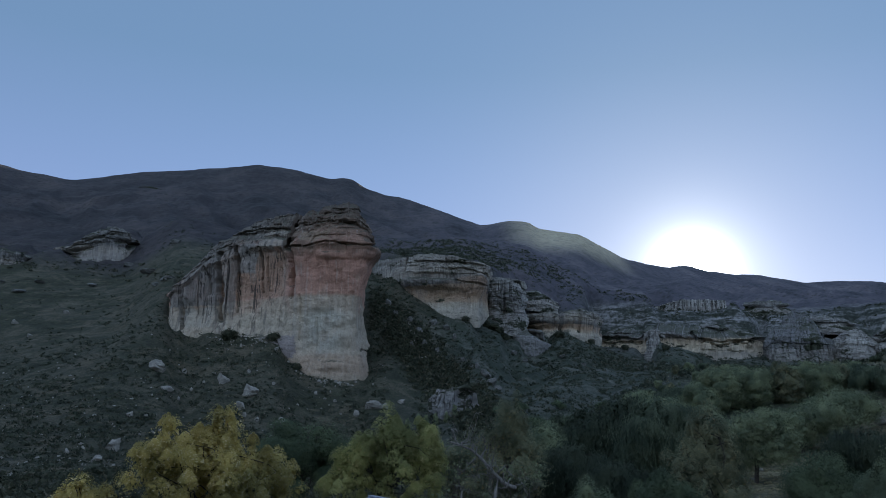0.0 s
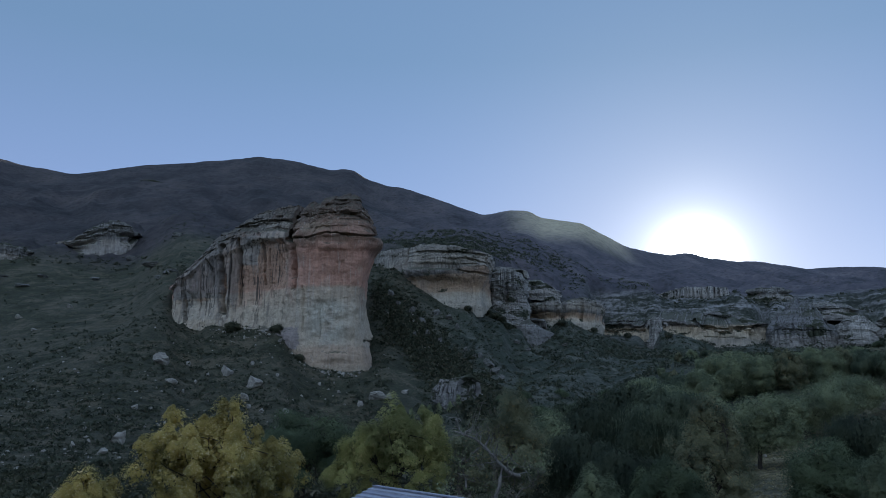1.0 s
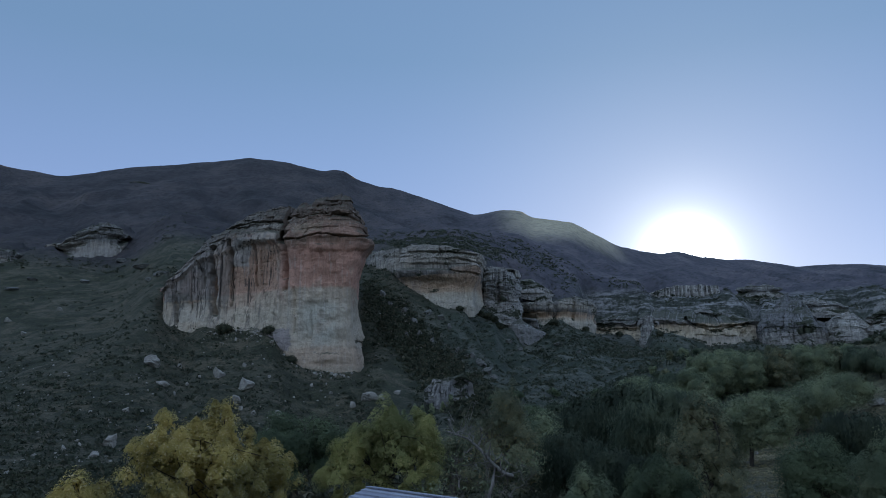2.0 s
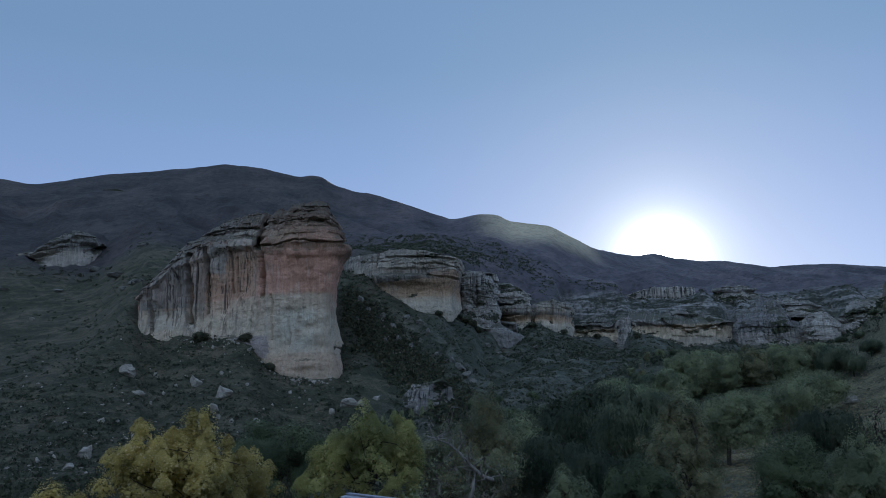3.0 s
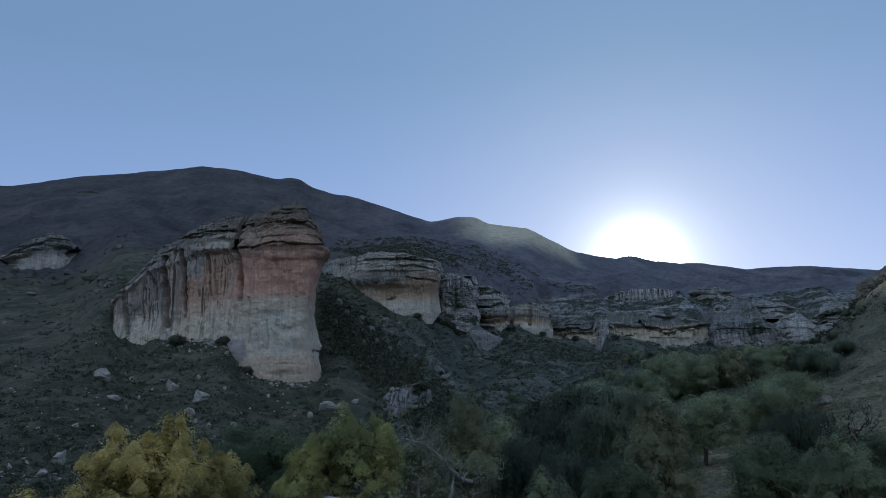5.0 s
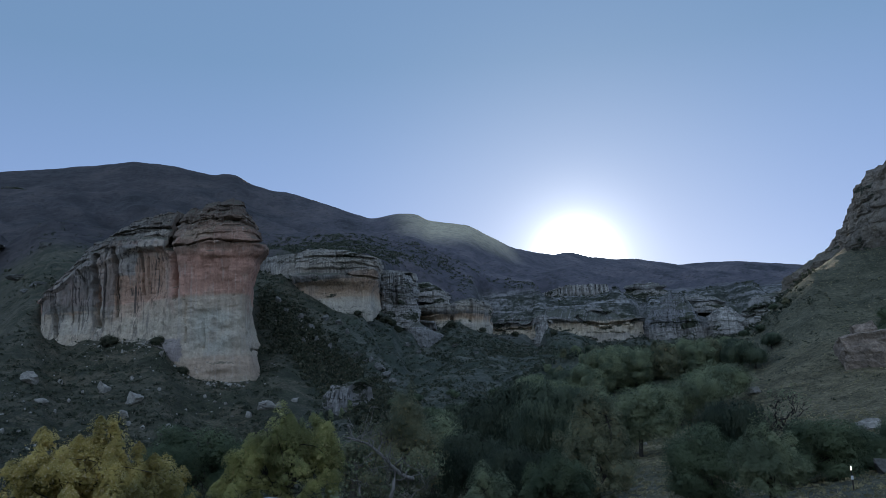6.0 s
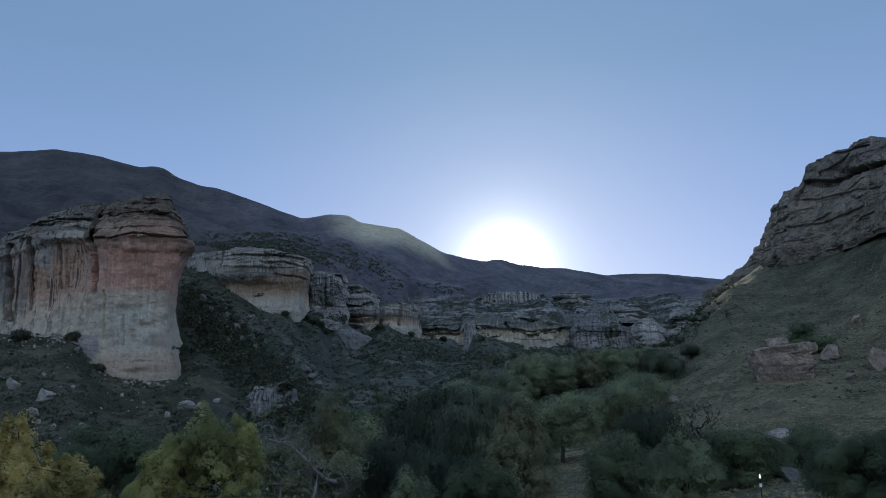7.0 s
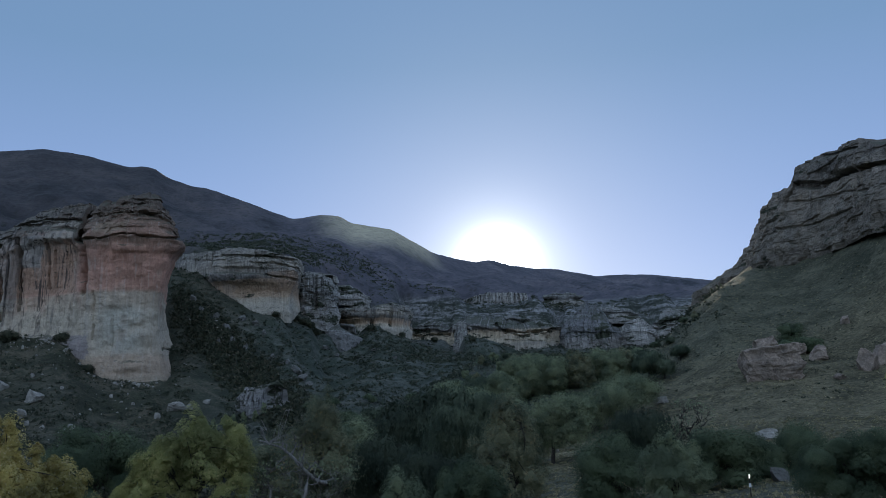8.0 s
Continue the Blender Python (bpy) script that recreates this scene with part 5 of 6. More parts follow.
# foreground trees, in turn from west to east: name, seed, bearing, distance, crown tops, style, leaves
NEAR = [
    ("yellow_tree", 11, -15.6, 45, [(-18.3, -0.3, 1.7), (-15.2, 0.05, 1.3), (-17.6, -1.4, 2.4), (-15.4, -1.8, 2.2), (-13.2, -2.3, 1.5), (-19.9, -2.6, 1.6), (-12.2, -2.9, 1.6), (-10.9, -3.9, 1.3), (-16.6, -2.2, 3.4), (-13.8, -3.4, 2.6)], "plume", 40000, YELLOW, 0.15, "autumn yellow leafy tree in front of the talus slope"),
    ("yellow_shrub", 12, -23.8, 42, [(-24.2, -4.7, 1.0), (-23.2, -4.8, 0.9), (-25.0, -5.6, 0.7)], "plume", 6000, YELLOW, 0.15, "small yellowing leafy shrub beside the stream"),
    ("yellow_shrub", 13, -31.4, 40, [(-31.4, -3.4, 1.2), (-30.4, -4.6, 0.9)], "plume", 5000, LIME, 0.15, "yellow-green leafy shrub beside the stream"),
    ("lime_tree", 14, -3.8, 50, [(-3.5, -0.6, 1.5), (-0.7, -0.5, 0.9), (-5.6, -1.8, 1.7), (-2.2, -1.5, 1.9), (-4.6, -1.2, 1.2), (-0.4, -2.6, 0.9), (-7.0, -3.2, 1.0)], "plume", 26000, LIME, 0.15, "broad yellow-green leafy tree above a metal roof"),
    ("dark_tree", 15, -9.9, 75, [(-10.6, -1.0, 1.4), (-8.4, -0.9, 1.2), (-11.8, -2.0, 0.9), (-7.0, -2.3, 1.0)], "broad", 12000, DARK, 0.22, "dark green leafy tree on the valley floor"),
    ("grey_tree", 16, 3.9, 66, [(5.2, 1.35, 0.75), (4.9, 0.3, 1.2), (2.6, -0.9, 1.2), (6.4, -0.9, 1.1), (3.8, -1.4, 1.5), (5.6, -2.0, 1.5)], "plume", 19000, GREYLEAF, 0.17, "grey-green poplar with bare twigs among its leaves"),
    ("grey_shrub", 17, 1.8, 58, [(1.4, -1.8, 1.0), (2.8, -2.6, 1.1), (0.6, -3.0, 0.8)], "broad", 4500, GREYLEAF, 0.15, "thin grey-green shrub with bleached bare branches"),
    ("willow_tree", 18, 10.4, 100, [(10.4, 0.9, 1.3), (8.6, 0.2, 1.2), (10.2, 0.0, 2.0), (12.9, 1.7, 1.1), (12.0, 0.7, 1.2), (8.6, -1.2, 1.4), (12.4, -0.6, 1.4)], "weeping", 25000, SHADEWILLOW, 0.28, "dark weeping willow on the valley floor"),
    ("willow_tree", 19, 15.2, 92, [(15.4, 1.4, 1.8), (14.0, 0.6, 1.1), (17.2, 0.5, 1.2), (15.6, -0.2, 2.3)], "weeping", 24000, WILLOW, 0.27, "broad rounded weeping willow with hanging twigs"),
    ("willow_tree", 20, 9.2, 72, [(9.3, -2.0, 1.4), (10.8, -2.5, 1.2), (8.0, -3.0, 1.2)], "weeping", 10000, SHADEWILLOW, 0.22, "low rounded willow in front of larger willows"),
    ("green_shrub", 21, 10.8, 46, [(10.6, -4.6, 1.0), (11.6, -5.0, 0.8)], "plume", 4500, GREEN, 0.14, "small light green shrub at the stream"),
    ("poplar_tree", 22, 18.5, 62, [(18.9, 1.1, 0.6), (18.2, 0.3, 0.9), (19.2, -0.3, 1.0), (17.3, -1.6, 1.2), (19.6, -2.0, 1.2), (18.4, -2.8, 1.8), (20.2, -3.6, 1.0)], "plume", 19000, GREYLEAF, 0.16, "upright poplar with some yellowing leaves"),
    ("green_shrub", 23, 16.0, 55, [(15.6, -3.8, 1.3), (17.0, -4.2, 1.1), (14.4, -4.6, 1.0)], "plume", 9000, DARK, 0.15, "dense green shrub at the stream"),
    ("open_tree", 24, 21.7, 125, [(22.7, 0.6, 1.2), (21.3, 0.2, 1.1), (20.5, -0.9, 0.9), (23.5, -0.5, 0.9), (22.0, -0.4, 1.3)], "broad", 14000, GREEN, 0.32, "open-crowned tree with a dark leaning trunk in dry grass"),
    ("round_shrub", 25, 25.9, 66, [(25.4, -2.5, 1.5), (26.6, -2.7, 1.3), (24.4, -3.4, 1.0), (25.8, -4.0, 2.0)], "broad", 13000, DARK, 0.17, "rounded dark green shrub in dry grass"),
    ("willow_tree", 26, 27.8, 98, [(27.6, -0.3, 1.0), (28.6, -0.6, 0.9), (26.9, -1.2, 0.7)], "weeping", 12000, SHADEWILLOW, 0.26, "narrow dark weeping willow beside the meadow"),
    ("lime_tree", 27, 29.8, 60, [(29.7, -2.3, 0.8), (28.8, -3.4, 1.0), (31.2, -3.3, 0.9), (30.0, -4.0, 1.6)], "plume", 11000, GREEN, 0.15, "small yellow-green poplar below the meadow"),
    ("dark_shrub", 28, 33.4, 74, [(32.6, -1.9, 1.2), (34.2, -1.9, 1.1), (33.2, -3.0, 1.8), (34.2, -4.6, 1.0), (32.4, -4.2, 1.4), (31.4, -3.2, 1.1)], "broad", 14000, DARK, 0.2, "dense dark green shrubs below the meadow"),
    ("dark_shrub", 29, 37.0, 82, [(37.4, -2.5, 0.7), (38.2, -2.0, 0.7)], "broad", 5000, DARK, 0.2, "dark shrub behind a pale boulder"),
    ("dark_shrub", 36, 35.3, 80, [(35.0, -3.1, 1.0), (36.2, -3.5, 0.8), (34.2, -3.9, 0.9), (35.2, -4.4, 1.4)], "broad", 9000, DARK, 0.2, "dark leafy shrub behind a garden lamp"),
    ("green_bush", 30, 41.0, 50, [(40.4, -1.9, 1.7), (42.4, -1.7, 1.7), (39.1, -3.2, 1.0), (44.0, -2.2, 1.8), (41.4, -3.6, 2.5)], "broad", 24000, DARK, 0.15, "large dense green bush at the meadow's edge"),
    ("yellow_tree", 31, 47.2, 42, [(46.6, 3.6, 2.2), (45.2, 2.0, 1.6), (48.8, 3.0, 2.4), (47.0, 0.6, 2.8)], "plume", 14000, LIME, 0.15, "yellow-green leafy tree at the edge of the lawn"),
    ("open_tree", 32, 24.6, 150, [(24.4, 0.4, 1.0), (25.4, 1.2, 1.0), (24.8, 0.2, 1.3), (26.2, 1.2, 0.9)], "broad", 11000, GREEN, 0.36, "open-crowned tree with several dark stems"),
    ("open_tree", 33, 27.4, 165, [(26.6, 1.7, 0.9), (27.4, 1.9, 1.0), (28.3, 1.4, 0.9), (27.2, 0.7, 1.3)], "broad", 11000, GREEN, 0.38, "open-crowned tree with several dark stems"),
    ("dark_tree", 34, 6.9, 84, [(7.2, -0.7, 1.0), (6.2, -1.4, 1.0), (8.0, -1.5, 0.9)], "broad", 8000, GREEN, 0.22, "dark green leafy tree among willows"),
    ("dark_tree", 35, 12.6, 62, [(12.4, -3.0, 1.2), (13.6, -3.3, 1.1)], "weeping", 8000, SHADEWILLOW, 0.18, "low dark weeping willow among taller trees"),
]
for name, seed, az, r, tops, style, count, mat, leaf, label in NEAR:
    lobes = crowned(az, r, tops, 0.06 if "shrub" in name or "bush" in name else 0.22)
    h = max(lb[2] + lb[4] for lb in lobes)
    kw = dict(bark=PALEBARK, bare=0.2) if name in ("grey_tree", "grey_shrub") else {}
    leaf = leaf * 0.85
    count = int(count * 1.15)
    if name == "open_tree":
        kw = dict(trunk=0.34, fill=0.35, bare=0.5, clumps=85)
    set_down(tree(name, seed, h, lobes, leaf, count, mat, label, "shrub" if "shrub" in name or "bush" in name else "tree", style, clump=(0.0088 if style == "plume" else 0.0065 if name == "open_tree" else 0.0078) * r, **kw), az, r)

# a wood on the low hill across the stream
variants = [tree("wood_tree", 60 + k, 9.0, lobes, 0.38, 8500, mat, label, "tree", style, clump=0.85) for k, (lobes, mat, style, label) in enumerate([
    ([(0.3, 0, 2.8, 3.0, 2.4), (0, 0, 6.0, 3.0, 3.4), (2.2, 0.5, 4.6, 2.6, 2.6), (-2.4, -0.4, 4.4, 2.6, 2.6)], GREEN, "broad", "rounded dark green tree in a wood on a hillside"),
    ([(0, 0.2, 2.6, 2.6, 2.2), (0, 0, 6.2, 2.4, 3.2), (1.4, 0.8, 4.4, 2.4, 2.6), (-1.6, 0.2, 3.8, 2.2, 2.4)], GREYLEAF, "plume", "grey-green upright tree in a wood on a hillside"),
    ([(0, 0, 6.0, 3.2, 2.6), (2.6, 0.4, 5.0, 2.2, 2.2), (-2.6, 0.2, 4.8, 2.4, 2.2)], WILLOW, "weeping", "drooping willow in a wood on a hillside"),
    ([(-0.6, 0, 2.6, 2.6, 2.2), (0, 0, 5.4, 2.6, 3.2), (1.8, 0, 3.8, 2.0, 2.2)], GREEN, "broad", "small dark green tree in a wood on a hillside")])]
rng = np.random.default_rng(77)
places = [(14.6 + 0.62 * k + rng.normal() * 0.15, 205 + 50 * ((k * 7) % 10) / 10 + rng.normal() * 6) for k in range(25)]
places += [(13.6, 215), (14.4, 190), (15.2, 170), (16.0, 185), (16.8, 200), (15.6, 150), (17.2, 175), (18.2, 190), (16.2, 140), (17.6, 150), (13.2, 180), (14.0, 165), (12.4, 150), (11.4, 160), (29.8, 200), (31.0, 215), (32.2, 250),
           (18.8, 165), (19.8, 215), (21.0, 228), (22.2, 222), (23.2, 235), (24.4, 228), (25.6, 232), (26.6, 238), (30.4, 240), (19.2, 205), (21.4, 225), (23.8, 230), (17.0, 135), (18.4, 140), (13.0, 140), (14.4, 130), (19.4, 196), (20.6, 200), (21.8, 198), (22.8, 204), (24.0, 200), (25.2, 206), (26.4, 202), (27.4, 212), (28.4, 220), (20.2, 235), (22.6, 240), (25.0, 235), (28.0, 240), (31.4, 262),
           (9.6, 175), (7.6, 165), (-5.6, 150), (-8.5, 165), (6.4, 150), (1.2, 120), (-0.6, 130), (3.4, 140), (-2.4, 140)]
WOOD_TOP = [(-10, -2), (5, -1.5), (8, -0.5), (12, 0.9), (15.4, 2.4), (18.5, 3.8), (25, 3.7), (29, 4.0), (31, 4.6), (33, 5.2)]
for k, (az, r) in enumerate(places):
    src = variants[(k * 3 + k // 4) % 4]
    ob = src if k < 4 and src.matrix_basis.translation.length == 0 else copy_thing(src, Matrix())
    tagged(ob, group="trees of the hillside wood")
    want = rng.uniform(0.8, 1.25) if az > 13 and az < 29 else rng.uniform(0.45, 0.7)
    want = min(want, max(0.3, rise(az, r, float(np.interp(az, *zip(*WOOD_TOP))) - rng.uniform(0, 0.5)) / 9.6))
    set_down(ob, az, r, rng.uniform(0, 360), 0.2, want)


def bare_tree(name, seed, az, r, height, lean, label, bark, thick=0.28, depth=4):
    """A contorted leafless tree: every limb forks into crooked ones."""
    rng = np.random.default_rng(seed)
    root = tagged(new(name), label, "tree")
    wood, tips = [], []

    def grow(a, way, length, rad, level):
        b = a + way * length
        p = limb_path(rng, a, b, 7, 0.35)
        wood.append(tube(p, rad, rad * 0.55, 6))
        if level == 0:
            tips.append(p[-1])
            return
        for _ in range(2 if level > 1 else 3):
            d = way + rng.normal(size=3) * 0.75
            d[2] = d[2] * 0.8 + 0.18
            d /= np.linalg.norm(d)
            grow(p[rng.integers(4, 7)], d, length * rng.uniform(0.55, 0.85), rad * 0.55, level - 1)

    w = np.array([lean, 0.1, 1.0])
    grow(np.array([0, 0, -0.3]), w / np.linalg.norm(w), height * 0.42, thick, depth)
    v, f = join(wood)
    part("trunk", mesh_of("trunk", v, f), bark, root)
    pts = np.repeat(np.array(tips), 12, 0) + rng.normal(size=(12 * len(tips), 3)) * 0.3
    v, f = leaves(rng, pts, 0.18)
    part("last_leaves", mesh_of("last_leaves", v, f, smooth=False), GREEN, root)
    return set_down(root, az, r, rng.uniform(0, 360))


bare_tree("bare_tree", 91, 32.2, 88, 1.05 * rise(32.2, 88, 0.7), 0.35, "dark twisted tree that has shed most leaves", BARK, 0.36)
bare_tree("bare_tree", 92, 33.2, 92, 1.05 * rise(33.2, 92, 0.5), 0.6, "dark twisted leaning tree that has shed most leaves", BARK, 0.2)
def dead_limb():
    """A thick crooked dead limb that hangs across the shrubs, with side twigs, and its propping stem."""
    rng = np.random.default_rng(97)
    root = tagged(new("dead_limb"), "crooked grey dead limb leaning across the shrubs", "branch")
    p = np.array([tuple(bearing(az, 46.0, el)) for az, el in ((0.9, -1.9), (1.6, -2.3), (2.4, -2.5), (3.0, -3.0), (3.5, -3.6), (4.1, -4.2), (4.7, -4.8), (5.4, -5.0))])
    fine, _ = resample(p, 40)
    fine = fine + 0.10 * np.stack([fbm(np.arange(40) / 3, 9 * k, 0, 2, 5) for k in range(3)], 1)
    wood = [tube(fine, 0.04, 0.12, 8)]
    foot = fine[30].copy()
    foot[2] = ground_height(foot[0], foot[1]) - 0.3
    wood.append(tube(limb_path(rng, foot, fine[30], 8, 0.12), 0.13, 0.09, 8))
    for k in range(22):
        a = fine[rng.integers(2, 38)]
        b = a + rng.normal(size=3) * (0.7, 0.5, 0.7) + (0, 0, 0.5)
        q = limb_path(rng, a, b, 6, 0.3)
        wood.append(tube(q, 0.045, 0.012, 5))
        for _ in range(2):
            wood.append(tube(limb_path(rng, q[rng.integers(2, 6)], b + rng.normal(size=3) * 0.4, 5, 0.3), 0.02, 0.008, 4))
    v, f = join(wood)
    part("limb", mesh_of("limb", v, f), GREYBARK, root)


dead_limb()
for k, az in enumerate((-2.3, -1.5, -1.0, -0.3, 0.5, 1.1)):
    h = 4.6 + 1.5 * ((k * 3) % 4) / 3
    set_down(tree("conical_shrub", 120 + k, h, [(0, 0, h * 0.45, 0.75, h * 0.5), (0.1, 0, h * 0.25, 0.95, h * 0.3)], 0.4, 1100, GREEN, "narrow dark conical shrub near the outcrop", "shrub", "plume", clump=0.5, trunk=0.1), az, 312 + 3 * k)
bare_tree("dead_tree", 93, 2.4, 56, 0.9 * rise(2.4, 56, -1.0), -0.9, "bleached leaning dead tree among shrubs", PALEBARK, 0.16)
bare_tree("dead_tree", 94, 4.4, 54, 0.8 * rise(4.4, 54, -1.6), 0.7, "bleached dead tree with crooked branches", PALEBARK, 0.12)
bare_tree("dead_tree", 95, -0.2, 46, 0.8 * rise(-0.2, 46, -4.0), 0.2, "grey leafless shrub with fine twigs", PALEBARK, 0.07)


# ---- rocks ----
STONE = boulder_material("fallen_sandstone", (0.14, 0.133, 0.12), (0.42, 0.395, 0.35))
GREYSTONE = boulder_material("lichened_rock", (0.075, 0.075, 0.07), (0.24, 0.235, 0.22))
BROWN = boulder_material("brown_sandstone", (0.10, 0.082, 0.07), (0.42, 0.33, 0.265))


def meets(az, el):
    """Where the way from the balcony at that bearing and angle first meets the land."""
    rs = np.arange(60.0, 1200.0, 1.0)
    a = radians(az)
    z = land(rs * math.sin(a), rs * math.cos(a)) - EYE
    hit = np.nonzero(z >= rs * math.tan(radians(el)))[0]
    return float(rs[hit[0]]) if len(hit) else 300.0


def boulder(seed, w, d, h, cut=0.45):
    """A broken block: a ball cut by planes, then roughened."""
    rng = np.random.default_rng(seed)
    bm = bmesh.new()
    bmesh.ops.create_icosphere(bm, subdivisions=5 if w > 6 else 4 if w > 2.5 else 3, radius=1.0)
    co = np.array([v.co[:] for v in bm.verts])
    for _ in range(17):
        nrm = rng.normal(size=3)
        nrm /= np.linalg.norm(nrm)
        lim = rng.uniform(cut, 0.80)
        over = co @ nrm - lim
        co = co - np.clip(over, 0, None)[:, None] * nrm
    co = co * 1.25 * (1 + 0.12 * fbm(co[:, 0] * 2.6 + seed, co[:, 1] * 2.6, co[:, 2] * 5.0, 5, seed, 0.6)[:, None])
    co = co * (w / 2, d / 2, h / 2)
    for v, c in zip(bm.verts, co):
        v.co = c
    for f in bm.faces:
        f.smooth = False
    return bm


def lay(seed, az, el, wide, tall, material=STONE, label="pale fallen sandstone boulder on the grassy slope", name="boulder", tilt=0.0, r=None):
    """A boulder whose middle shows at az, el; wide and tall in degrees."""
    r = r or meets(az, el - tall / 2)
    w, h = 0.78 * r * radians(wide), 0.78 * r * radians(tall)
    bm = boulder(seed, w * 1.1, w * 0.9, h * 1.5)
    ob = part(name, bm, material)
    q = bearing(az, r + w * 0.25)
    ob.matrix_basis = pose(q.x, q.y, ground_height(q.x, q.y) + h * 0.28, 0, tilt, -az + (seed * 47) % 40 - 20)
    return tagged(ob, label, "boulder", "fallen boulders")


SLOPE_ROCKS = [(-19.9, 2.75, 1.35, 0.85, 15), (-15.5, 2.1, 0.95, 0.85, -8), (-19.2, 1.3, 1.0, 0.5, 12), (-13.6, 1.3, 1.15, 0.9, 35), (-14.2, 0.25, 0.8, 0.75, -20), (-22.2, -2.4, 1.15, 1.15, 5),
               (-11.3, -0.75, 0.7, 0.5, 0), (-2.8, 0.75, 0.7, 0.4, -20), (-6.0, -0.2, 0.6, 0.5, 10), (-25.0, -2.9, 0.4, 0.5, 0), (-23.2, -3.4, 0.7, 0.5, 0), (-21.4, -0.5, 0.6, 0.5, 10), (-18.2, 2.5, 0.4, 0.35, 0),
               (-13.8, 2.6, 0.35, 0.3, 0), (-13.0, -0.7, 0.45, 0.4, 0), (-13.9, -0.4, 0.4, 0.35, 20), (-26.0, 6.1, 0.5, 0.35, 0), (-24.4, -1.9, 0.4, 0.35, 0), (-20.4, -0.6, 0.35, 0.3, 0), (-17.6, 1.2, 0.35, 0.3, 0),
               (-9.0, 1.2, 0.35, 0.3, 0), (-7.6, 0.7, 0.3, 0.3, 0), (-29.0, 5.2, 0.6, 0.3, 0), (-28.0, 4.4, 0.4, 0.25, 0), (-23.6, -0.6, 0.35, 0.3, 0), (-18.4, 0.5, 0.3, 0.25, 0), (-16.8, 1.7, 0.3, 0.25, 0), (-12.0, 1.8, 0.3, 0.25, 0)]
for k, (az, el, w, h, tilt) in enumerate(SLOPE_ROCKS):
    lay(500 + k, az, el, w, h, tilt=tilt)
for k, (az, el, w, h, tilt) in enumerate([(-4.6, 0.45, 1.5, 0.7, 8), (-3.9, 0.35, 0.7, 0.45, -15), (-5.3, 0.3, 0.5, 0.35, 20)]):
    lay(540 + k, az, el, w, h, tilt=tilt, label="jagged pale rock of a broken outcrop")
for k, (az, el, w, h, tilt) in enumerate([(-21.0, 9.3, 1.4, 0.45, 6), (-19.9, 8.9, 1.1, 0.4, -8), (-22.4, 9.6, 0.9, 0.35, 4), (-19.2, 8.2, 0.8, 0.4, 15), (-19.5, 11.5, 1.0, 0.4, 5), (-20.6, 8.4, 0.7, 0.3, 0), (-24.6, 8.0, 0.8, 0.25, 0), (-30.4, 7.6, 1.6, 0.3, 3), (-29.0, 7.2, 1.0, 0.25, -4), (-27.8, 7.9, 0.8, 0.25, 4)]):
    lay(620 + k, az, el, w, h, GREYSTONE, "grey rock outcrop on the grassy spur", tilt=tilt)
RIB_ROCKS = [(3.2, 3.0, 0.9, 0.6), (3.8, 2.4, 1.0, 0.7), (2.7, 3.5, 0.6, 0.5), (4.2, 1.9, 0.6, 0.4), (3.5, 2.7, 0.5, 0.5), (-0.6, 6.6, 0.7, 0.5), (0.4, 6.2, 0.7, 0.4), (1.0, 5.5, 0.5, 0.4), (-4.0, 8.0, 0.5, 0.6), (-3.4, 7.2, 0.5, 0.5), (-2.4, 6.7, 0.6, 0.5), (-1.6, 6.0, 0.6, 0.6), (-0.3, 4.6, 0.5, 0.5), (-2.2, 4.9, 0.4, 0.4), (2.3, 3.4, 0.5, 0.4), (-1.2, 5.0, 0.5, 0.4), (1.6, 3.9, 0.5, 0.4), (5.4, 4.4, 0.6, 0.3), (6.2, 3.9, 0.5, 0.3), (7.4, 4.8, 0.6, 0.25), (9.0, 4.2, 0.6, 0.25), (10.4, 3.6, 0.5, 0.25)]
for k, (az, el, w, h) in enumerate(RIB_ROCKS):
    lay(600 + k, az, el, w, h, GREYSTONE, "grey lichened rock of a rocky rib above the stream", tilt=(k * 23) % 40 - 20)
def block(seed, w, d, h):
    """A bedded slab with an uneven top and an undercut front."""
    bm = bmesh.new()
    bmesh.ops.create_cube(bm, size=1.0)
    bmesh.ops.subdivide_edges(bm, edges=bm.edges[:], cuts=26, use_grid_fill=True)
    co = np.array([v.co[:] for v in bm.verts])
    rnd = np.linalg.norm(co, axis=1, keepdims=True)
    co = co * (1 - 0.16 * (rnd - 0.5))
    bed, row, _ = blocks(co[:, 0] * w + co[:, 1] * w, co[:, 2] * h, 0.9, 2.4, seed)
    push = 0.012 * bed + 0.012 * row + 0.07 * fbm(co[:, 0] * 3, co[:, 1] * 3, co[:, 2] * 3, 5, seed, 0.6)
    co[:, :2] *= 1 + push[:, None] * 2 - 0.5 * np.clip(-co[:, 2:3] - 0.05, 0, 1)
    co[:, 2] += 0.10 * co[:, 0] + 0.06 * fbm(co[:, 0] * 2.5, co[:, 1] * 2.5, 0, 3, seed + 1) * (co[:, 2] > 0)
    for v, c in zip(bm.verts, co * (w, d, h)):
        v.co = c
    return bm


